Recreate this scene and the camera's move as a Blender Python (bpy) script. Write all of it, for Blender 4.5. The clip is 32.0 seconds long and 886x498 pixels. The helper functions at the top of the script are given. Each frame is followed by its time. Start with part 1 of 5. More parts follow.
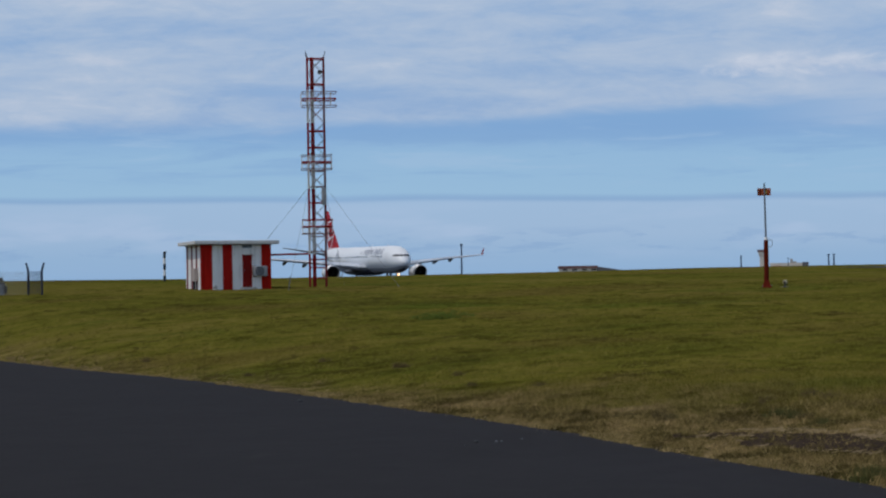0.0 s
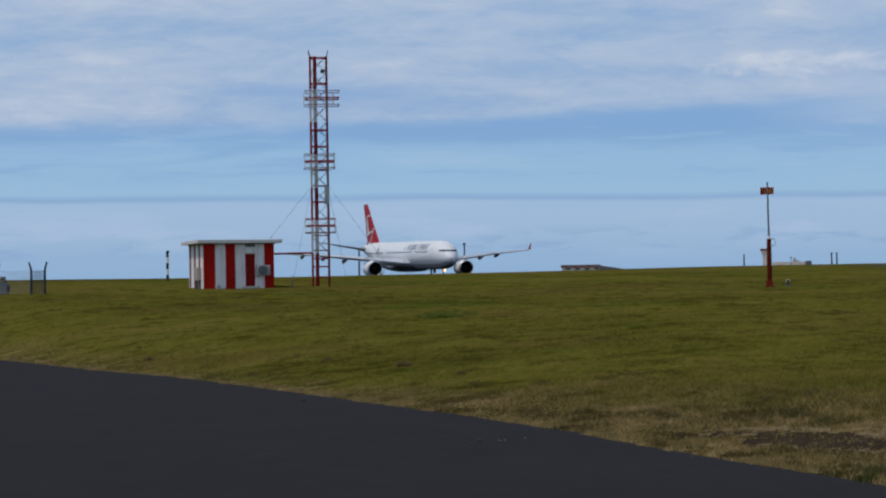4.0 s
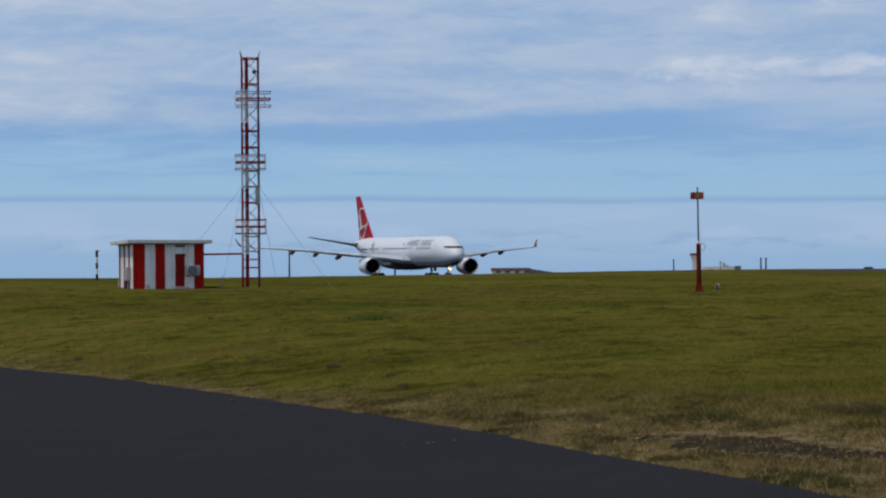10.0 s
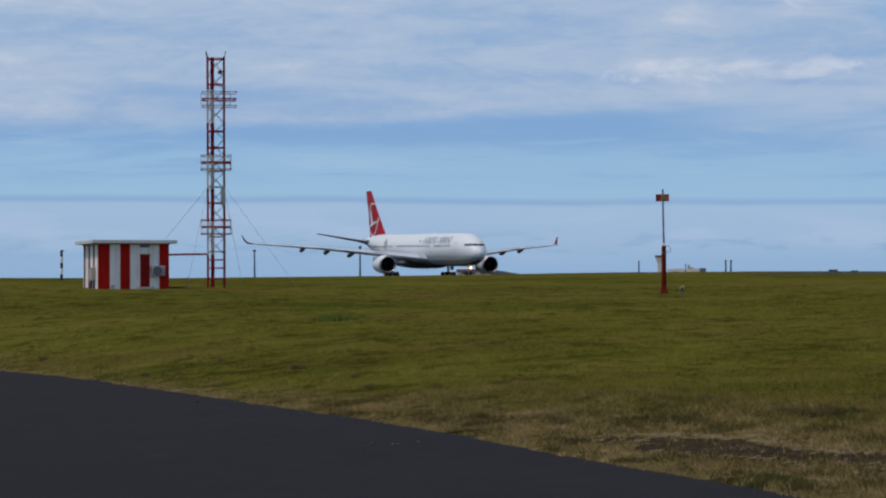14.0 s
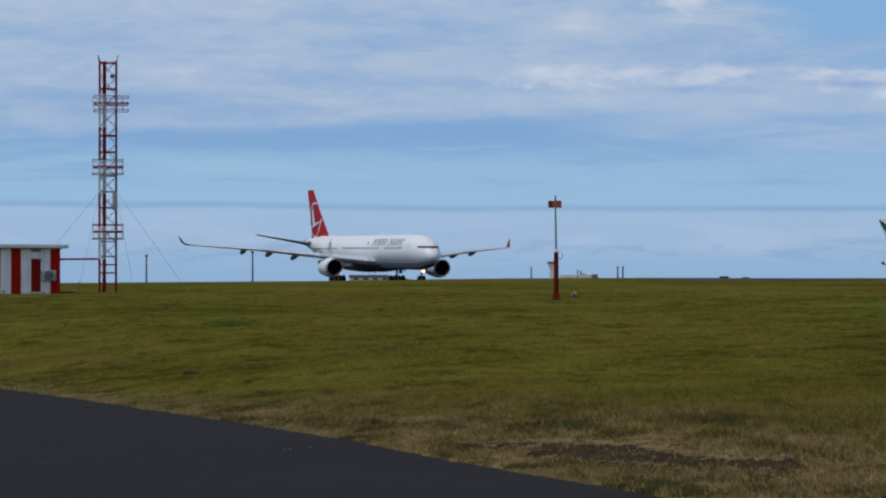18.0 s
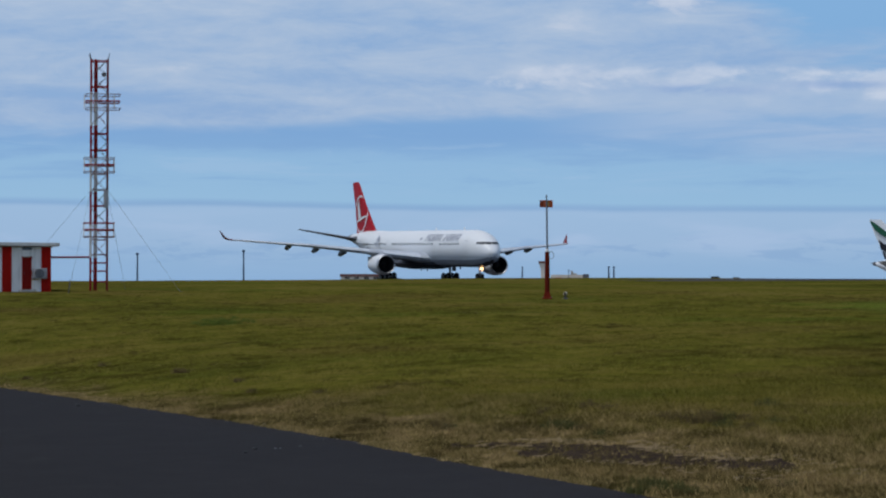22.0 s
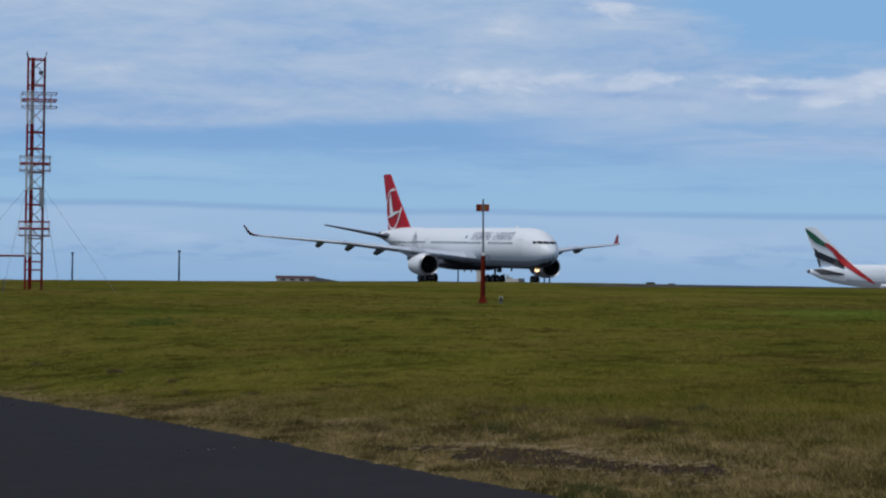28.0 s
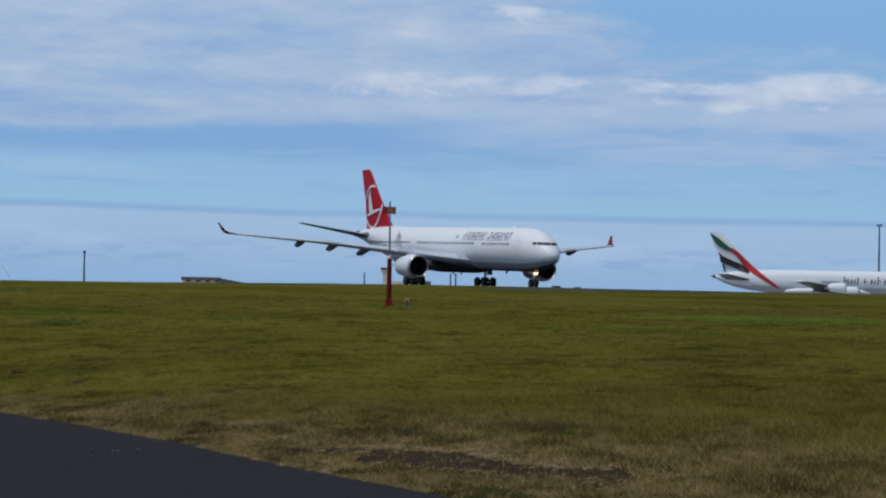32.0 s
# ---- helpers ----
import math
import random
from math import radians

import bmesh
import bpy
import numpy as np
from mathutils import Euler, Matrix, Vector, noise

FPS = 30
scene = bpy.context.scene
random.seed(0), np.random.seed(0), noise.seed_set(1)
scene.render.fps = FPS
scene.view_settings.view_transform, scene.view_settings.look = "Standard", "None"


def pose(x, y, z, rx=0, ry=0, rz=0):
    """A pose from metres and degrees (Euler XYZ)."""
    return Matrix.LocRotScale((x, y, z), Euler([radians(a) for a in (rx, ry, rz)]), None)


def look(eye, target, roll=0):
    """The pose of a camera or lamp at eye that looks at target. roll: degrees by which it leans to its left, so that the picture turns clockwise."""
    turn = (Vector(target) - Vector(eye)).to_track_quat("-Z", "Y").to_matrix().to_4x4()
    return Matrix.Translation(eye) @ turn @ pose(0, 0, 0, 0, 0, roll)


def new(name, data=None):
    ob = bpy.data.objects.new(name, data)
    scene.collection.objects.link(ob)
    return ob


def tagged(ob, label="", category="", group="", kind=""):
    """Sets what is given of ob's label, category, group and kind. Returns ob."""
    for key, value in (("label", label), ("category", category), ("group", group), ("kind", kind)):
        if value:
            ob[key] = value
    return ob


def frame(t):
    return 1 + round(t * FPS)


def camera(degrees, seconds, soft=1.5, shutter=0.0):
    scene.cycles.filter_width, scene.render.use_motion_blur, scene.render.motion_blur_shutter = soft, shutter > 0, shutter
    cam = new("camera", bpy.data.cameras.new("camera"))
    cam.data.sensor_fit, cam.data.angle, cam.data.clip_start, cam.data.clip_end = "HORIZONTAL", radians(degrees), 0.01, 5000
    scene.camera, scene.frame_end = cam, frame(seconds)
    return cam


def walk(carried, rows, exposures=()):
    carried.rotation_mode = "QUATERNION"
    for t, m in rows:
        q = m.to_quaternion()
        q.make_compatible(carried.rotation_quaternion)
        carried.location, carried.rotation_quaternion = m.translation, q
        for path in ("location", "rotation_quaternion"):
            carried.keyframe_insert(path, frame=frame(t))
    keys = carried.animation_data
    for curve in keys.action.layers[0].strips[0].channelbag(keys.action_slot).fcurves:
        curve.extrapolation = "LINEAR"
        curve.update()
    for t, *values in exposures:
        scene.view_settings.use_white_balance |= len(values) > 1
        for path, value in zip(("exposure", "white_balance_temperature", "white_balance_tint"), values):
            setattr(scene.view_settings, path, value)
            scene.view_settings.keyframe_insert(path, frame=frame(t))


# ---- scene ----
EYE = Vector((0.0, 0.0, 1.6))


def aim(yaw, pitch, roll):
    """The camera stands still at EYE and turns: degrees to the right, upwards, and of lean."""
    return Matrix.Translation(EYE) @ pose(0, 0, 0, 90 + pitch, 0, -yaw) @ pose(0, 0, 0, 0, 0, roll)


cam = camera(18.18, 32.0, soft=2.2)
walk(cam, [
    (0, aim(-6.151, 1.241, -0.88)), (0.5, aim(-6.167, 1.236, -0.90)), (1, aim(-6.160, 1.234, -0.91)), (1.5, aim(-6.236, 1.227, -0.91)),
    (2, aim(-6.254, 1.229, -0.91)), (2.5, aim(-6.271, 1.215, -0.95)), (3, aim(-6.353, 1.207, -1.01)), (3.5, aim(-6.322, 1.211, -0.92)),
    (5.5, aim(-5.631, 1.251, -0.89)), (6, aim(-5.414, 1.246, -0.73)), (6.5, aim(-5.287, 1.251, -0.61)), (7, aim(-5.172, 1.251, -0.62)),
    (7.5, aim(-5.080, 1.260, -0.57)), (8, aim(-4.903, 1.264, -0.60)), (8.5, aim(-4.849, 1.255, -0.55)), (9, aim(-4.878, 1.245, -0.46)),
    (9.5, aim(-4.878, 1.236, -0.48)), (10, aim(-4.771, 1.252, -0.44)), (10.5, aim(-4.658, 1.253, -0.42)), (11, aim(-4.693, 1.236, -0.41)),
    (11.5, aim(-4.693, 1.237, -0.40)), (12, aim(-4.500, 1.267, -0.38)), (12.5, aim(-4.464, 1.280, -0.39)), (13, aim(-4.462, 1.279, -0.38)),
    (13.5, aim(-4.246, 1.285, -0.22)), (14, aim(-4.055, 1.272, -0.24)), (14.5, aim(-3.594, 1.299, -0.18)), (16.5, aim(-2.746, 1.332, -0.20)),
    (17, aim(-2.774, 1.327, -0.14)), (17.5, aim(-2.315, 1.364, -0.13)), (18, aim(-1.835, 1.383, -0.11)), (18.5, aim(-1.643, 1.393, -0.12)),
    (19, aim(-1.647, 1.394, -0.06)), (19.5, aim(-1.621, 1.391, -0.05)), (20, aim(-1.589, 1.392, -0.05)), (20.5, aim(-1.504, 1.406, -0.05)),
    (21, aim(-1.543, 1.391, -0.03)), (21.5, aim(-1.637, 1.375, -0.02)), (22, aim(-1.651, 1.369, 0.07)), (22.5, aim(-1.666, 1.357, 0.09)),
    (23, aim(-1.667, 1.354, 0.06)), (23.5, aim(-1.707, 1.354, 0.11)), (24, aim(-1.806, 1.346, 0.19)), (24.5, aim(-1.717, 1.365, 0.17)),
    (26.5, aim(-1.195, 1.388, 0.42)), (27, aim(-0.839, 1.413, 0.43)), (27.5, aim(-0.733, 1.427, 0.44)), (28, aim(-0.329, 1.442, 0.70)),
    (28.5, aim(0.449, 1.475, 0.89)), (29, aim(0.690, 1.474, 0.85)), (29.5, aim(0.859, 1.488, 0.98)), (30, aim(1.006, 1.505, 0.97)),
    (30.5, aim(1.087, 1.508, 0.98)), (31, aim(1.196, 1.510, 0.96)), (31.5, aim(1.317, 1.519, 1.05)), (32, aim(1.606, 1.525, 1.04)),
], exposures=[(0.0, 0.0, 6590, 10.5), (17.0, 0.0, 6600, 10.5), (20.0, 0.0, 6400, 9.5), (32.0, 0.0, 6370, 9.5)])

# ---- world, sun ----
scene.view_settings.exposure = 0.0


def lin(r, g, b):
    """Linear colour from 0..255 display values."""
    return tuple(((c / 255 + 0.055) / 1.055) ** 2.4 if c > 10 else c / 255 / 12.92 for c in (r, g, b)) + (1.0,)


class Nodes:
    """Short hand for building a node tree."""

    def __init__(self, tree):
        self.tree = tree
        tree.nodes.clear()

    def add(self, kind, ins=None):
        n = self.tree.nodes.new(kind)
        for k, v in (ins or {}).items():
            self.put(n.inputs[k], v)
        return n

    def put(self, socket, v):
        if isinstance(v, bpy.types.NodeSocket):
            self.tree.links.new(v, socket)
        else:
            socket.default_value = v

    def math(self, op, a, b=0.0, c=0.0, clamp=False):
        n = self.add("ShaderNodeMath", {0: a, 1: b, 2: c})
        n.operation, n.use_clamp = op, clamp
        return n.outputs[0]

    def span(self, v, a, b, lo=0.0, hi=1.0):
        n = self.add("ShaderNodeMapRange", {0: v, 1: a, 2: b, 3: lo, 4: hi})
        n.interpolation_type = "SMOOTHSTEP"
        return n.outputs[0]

    def noise(self, vec, scale, detail=4.0, rough=0.55, warp=0.0):
        n = self.add("ShaderNodeTexNoise", {"Scale": scale, "Detail": detail, "Roughness": rough, "Distortion": warp})
        if vec is not None:
            self.put(n.inputs["Vector"], vec)
        return n.outputs["Fac"]

    def stretch(self, vec, x, y, z, ox=0.0, oy=0.0, oz=0.0):
        n = self.add("ShaderNodeMapping", {"Vector": vec, "Location": (ox, oy, oz), "Scale": (x, y, z)})
        return n.outputs["Vector"]

    def ramp(self, fac, stops, mode="LINEAR"):
        n = self.add("ShaderNodeValToRGB", {"Fac": fac})
        r = n.color_ramp
        r.interpolation = mode
        while len(r.elements) < len(stops):
            r.elements.new(0.5)
        for e, (p, c) in zip(r.elements, stops):
            e.position = p
        for e, (p, c) in zip(r.elements, stops):
            e.color = c
        return n.outputs["Color"]

    def mix(self, fac, a, b, blend="MIX"):
        n = self.add("ShaderNodeMix")
        n.data_type, n.blend_type = "RGBA", blend
        self.put(n.inputs[0], fac)
        self.put(n.inputs[6], a)
        self.put(n.inputs[7], b)
        return n.outputs[2]


SUN_EL, SUN_AZ = 63.0, 236.0     # degrees above the horizon; clockwise from straight ahead


def make_world():
    w = bpy.data.worlds.new("world")
    scene.world = w
    w.use_nodes = True
    n = Nodes(w.node_tree)
    sky = n.add("ShaderNodeTexSky")
    sky.sky_type, sky.sun_disc = "NISHITA", False
    sky.sun_elevation, sky.sun_rotation = radians(SUN_EL), radians(SUN_AZ)
    sky.air_density, sky.dust_density, sky.ozone_density = 1.0, 0.6, 1.2
    high = n.mix(1.0, sky.outputs[0], (0.1, 0.1, 0.1, 1), "MULTIPLY")
    way = n.add("ShaderNodeTexCoord").outputs["Generated"]
    sep = n.add("ShaderNodeSeparateXYZ", {0: way})
    el = n.math("MULTIPLY", sep.outputs[2], 57.3)
    az = n.math("MULTIPLY", sep.outputs[0], 57.3)
    # the layers sink a little to the right and wave slowly
    wob = n.noise(n.stretch(way, 6, 6, 14), 1.0, 4, 0.5)
    tilt = n.math("MULTIPLY_ADD", az, 0.0095, el)
    tilt = n.math("MULTIPLY_ADD", n.math("SUBTRACT", wob, 0.5), 0.35, tilt)
    rag = n.noise(n.stretch(way, 22, 22, 120), 1.0, 5, 0.6, 0.5)
    edge = n.math("MULTIPLY_ADD", n.math("SUBTRACT", rag, 0.5), 0.55, tilt)
    clear = n.ramp(n.math("DIVIDE", tilt, 8.0), [
        (0.08, lin(142, 175, 211)), (0.13, lin(145, 177, 211)), (0.19, lin(155, 183, 214)), (0.268, lin(156, 185, 216)),
        (0.277, lin(137, 171, 208)), (0.283, lin(139, 174, 210)), (0.292, lin(149, 186, 217)), (0.39, lin(145, 183, 217)), (0.46, lin(131, 170, 213)),
        (0.62, lin(130, 172, 214)), (1.0, lin(133, 176, 218))])
    # small flat clouds low down
    q = n.noise(n.stretch(way, 44, 44, 230, 5.5, 1.0, 2.0), 1.0, 5, 0.6, 0.4)
    low = n.math("MULTIPLY", n.span(q, 0.52, 0.62), n.math("MULTIPLY", n.span(el, 0.95, 1.25), n.span(el, 1.75, 1.45)))
    col = n.mix(n.math("MULTIPLY", low, 0.38), clear, lin(126, 160, 202))
    hz = n.noise(n.stretch(way, 16, 16, 90, 2.5, 4.0, 8.0), 1.0, 4, 0.55, 0.2)
    haze = n.math("MULTIPLY", n.span(hz, 0.48, 0.68), n.math("MULTIPLY", n.span(el, 0.8, 1.5), n.span(el, 2.4, 1.7)))
    col = n.mix(n.math("MULTIPLY", haze, 0.5), col, lin(172, 193, 222))
    # the high sheet: begins at about four degrees, thins out to the upper right
    a = n.noise(n.stretch(way, 8, 8, 52, 3.1, 0, 1.7), 1.0, 6, 0.58, 0.25)
    b = n.noise(n.stretch(way, 26, 26, 108, 7.7, 0, 4.2), 1.0, 9, 0.68, 0.45)
    s = n.math("MULTIPLY_ADD", b, 0.48, n.math("MULTIPLY", a, 0.52))
    lift = n.span(az, -9.0, 1.0, 0.0, 0.45)
    start = n.span(n.math("SUBTRACT", edge, lift), 3.52, 3.88)
    roof = n.math("MULTIPLY_ADD", n.span(az, 7.0, 1.0), 3.2, 5.45)
    thin = n.span(n.math("SUBTRACT", roof, n.math("MULTIPLY_ADD", n.math("SUBTRACT", rag, 0.5), 2.6, tilt)), -0.5, 0.9)
    fleck = n.noise(n.stretch(way, 30, 30, 120, 1.1, 6.0, 2.6), 1.0, 8, 0.66, 0.3)
    s = n.math("MULTIPLY_ADD", n.math("SUBTRACT", fleck, 0.5), 0.22, s)
    sheet = n.ramp(s, [(0.36, lin(146, 173, 210)), (0.46, lin(158, 182, 213)), (0.56, lin(171, 190, 215)), (0.66, lin(188, 200, 219))])
    dens = n.span(s, 0.28, 0.50, 0.62, 0.97)
    deck = n.math("MULTIPLY", n.math("MULTIPLY", start, thin), dens)
    col = n.mix(deck, col, sheet)
    # a shaded underside along the sheet's lower rim
    rim = n.math("MULTIPLY", n.span(edge, 3.28, 3.5), n.span(n.math("SUBTRACT", edge, lift), 3.9, 3.55))
    rim = n.math("MULTIPLY", rim, n.span(az, 6.0, -2.0, 0.15, 0.42))
    col = n.mix(rim, col, lin(122, 162, 208))
    # faint wisps in the clear belt below it
    ws = n.noise(n.stretch(way, 15, 15, 130, 6.0, 3.0, 1.0), 1.0, 6, 0.62, 0.4)
    belt = n.math("MULTIPLY", n.span(tilt, 2.35, 2.9), n.span(tilt, 4.0, 3.3))
    col = n.mix(n.math("MULTIPLY", belt, n.span(ws, 0.50, 0.66, 0.0, 0.5)), col, lin(127, 165, 209))
    col = n.mix(n.math("MULTIPLY", belt, n.span(ws, 0.48, 0.34, 0.0, 0.45)), col, lin(160, 190, 220))
    # heaped white clouds: one long row to the right, a smaller one above it
    p = n.noise(n.stretch(way, 22, 22, 90, 1.3, 2.0, 9.2), 1.0, 9, 0.64, 0.4)

    def gauss(v, mid, wide):
        d = n.math("DIVIDE", n.math("SUBTRACT", v, mid), wide)
        return n.math("POWER", 2.718, n.math("MULTIPLY", n.math("MULTIPLY", d, d), -1.0))

    # a soft veil hangs below the row
    v = n.noise(n.stretch(way, 12, 12, 95, 4.4, 1.0, 3.0), 1.0, 6, 0.6, 0.3)
    veil = n.math("MULTIPLY", n.math("MULTIPLY", n.span(az, -0.5, 4.0), n.span(edge, 3.05, 3.75)), n.span(edge, 5.3, 4.6))
    col = n.mix(n.math("MULTIPLY", veil, n.span(v, 0.36, 0.60, 0.25, 0.70)), col, n.ramp(v, [(0.38, lin(150, 179, 213)), (0.62, lin(172, 191, 217))]))
    crisp = n.noise(n.stretch(way, 34, 34, 74, 2.2, 5.0, 1.1), 1.0, 9, 0.62, 0.25)
    lump = n.noise(n.stretch(way, 17, 17, 40, 7.0, 2.0, 5.0), 1.0, 5, 0.6, 0.4)
    hi = n.math("MULTIPLY_ADD", n.math("SUBTRACT", crisp, 0.5), 1.1, el)
    sw = n.math("MULTIPLY_ADD", n.math("SUBTRACT", lump, 0.5), 4.5, az)
    row = n.math("MULTIPLY", gauss(n.math("MULTIPLY_ADD", n.math("SUBTRACT", lump, 0.5), 0.9, tilt), 4.92, 0.34), n.math("MULTIPLY", n.span(az, -1.0, 6.5, 0.60, 1.05), n.math("MULTIPLY", n.span(az, -1.6, 0.6), n.span(az, 11.5, 9.5))))
    knot = n.math("MULTIPLY", gauss(hi, 6.38, 0.27), gauss(sw, 3.1, 1.25))
    knot2 = n.math("MULTIPLY", gauss(hi, 5.05, 0.27), gauss(sw, 9.0, 1.15))
    knot3 = n.math("MULTIPLY", gauss(hi, 5.02, 0.26), gauss(sw, 1.0, 1.2))
    tops = n.math("ADD", n.math("ADD", knot, knot2), n.math("MULTIPLY", knot3, 0.55))
    row = n.math("MULTIPLY", row, n.span(lump, 0.38, 0.60, 0.25, 1.0))
    where = n.math("MULTIPLY_ADD", tops, 0.72, n.math("MULTIPLY", row, 0.62))
    grain = n.math("MULTIPLY_ADD", crisp, 0.55, n.math("MULTIPLY", p, 0.45))
    puff = n.math("MULTIPLY", n.span(n.math("MULTIPLY_ADD", where, 0.30, grain), 0.57, 0.72), n.span(where, 0.05, 0.4))
    white = n.ramp(grain, [(0.40, lin(170, 187, 214)), (0.50, lin(190, 201, 220)), (0.60, lin(212, 218, 230))])
    col = n.mix(n.math("MULTIPLY", puff, n.math("MULTIPLY_ADD", tops, 0.26, 0.54, clamp=True)), col, white)
    # grey-blue hollows on their undersides
    for mid, wide, at, reach, k in ((4.66, 0.10, 3.6, 1.3, 0.75), (4.80, 0.09, 6.5, 1.1, 0.7), (4.72, 0.07, 9.3, 0.5, 0.6)):
        hollow = n.math("MULTIPLY", n.math("MULTIPLY", gauss(tilt, mid, wide), gauss(az, at, reach)), n.span(crisp, 0.36, 0.54))
        col = n.mix(n.math("MULTIPLY", hollow, k), col, lin(134, 164, 208))
    # broken cloud over the rest of the sky
    c = n.noise(way, 3.2, 7, 0.6, 0.2)
    over = n.mix(n.span(c, 0.38, 0.62), high, (0.40, 0.465, 0.57, 1))
    all_ = n.mix(n.span(el, 8.0, 16.0), col, over)
    bg = n.add("ShaderNodeBackground", {"Color": all_, "Strength": 1.0})
    out = n.add("ShaderNodeOutputWorld", {"Surface": bg.outputs[0]})


make_world()
sun_data = bpy.data.lights.new("sun", "SUN")
sun_data.energy, sun_data.angle, sun_data.color = 1.75, radians(3.0), (1.0, 0.95, 0.88)
sun = new("sun", sun_data)
sun.matrix_world = look((0, 0, 0), (-math.sin(radians(SUN_AZ)) * math.cos(radians(SUN_EL)),
                                   -math.cos(radians(SUN_AZ)) * math.cos(radians(SUN_EL)), -math.sin(radians(SUN_EL))))

# ---- materials ----


def mat(name, color, rough=0.6, metal=0.0, vary=0.12, scale=3.0, bump=0.0, bump_scale=30.0, random_tone=0.0, emit=None, strength=0.0, spec=0.3, streaks=0.0):
    """A painted, metal or mineral surface with stains at two scales and fine relief."""
    m = bpy.data.materials.new(name)
    m.use_nodes = True
    n = Nodes(m.node_tree)
    pos = n.add("ShaderNodeTexCoord").outputs["Object"]
    c = color if len(color) == 4 else (*color, 1.0)
    big = n.noise(pos, scale, 5, 0.6)
    fine = n.noise(pos, scale * 11, 4, 0.6)
    tone = n.math("MULTIPLY_ADD", n.math("SUBTRACT", big, 0.5), 2 * vary, 1.0)
    tone = n.math("MULTIPLY_ADD", n.math("SUBTRACT", fine, 0.5), vary, tone)
    if streaks:
        run = n.noise(n.stretch(pos, 5.0, 5.0, 0.45), 1.0, 5, 0.65, 0.3)
        tone = n.math("MULTIPLY_ADD", n.span(run, 0.50, 0.68), -streaks, tone)
    if random_tone:
        rnd = n.add("ShaderNodeObjectInfo").outputs["Random"]
        tone = n.math("MULTIPLY_ADD", n.math("SUBTRACT", rnd, 0.5), random_tone, tone)
    col = n.mix(1.0, c, n.add("ShaderNodeCombineColor", {0: tone, 1: tone, 2: tone}).outputs[0], "MULTIPLY")
    b = n.add("ShaderNodeBsdfPrincipled", {"Base Color": col, "Metallic": metal, "Specular IOR Level": spec,
                                           "Roughness": n.math("MULTIPLY_ADD", n.math("SUBTRACT", fine, 0.5), 0.15, rough)})
    if bump:
        h = n.noise(pos, bump_scale, 4, 0.6)
        n.put(b.inputs["Normal"], n.add("ShaderNodeBump", {"Strength": bump, "Distance": 0.02, "Height": h}).outputs[0])
    if emit:
        n.put(b.inputs["Emission Color"], (*emit, 1.0))
        n.put(b.inputs["Emission Strength"], strength)
    n.add("ShaderNodeOutputMaterial", {"Surface": b.outputs[0]})
    return m


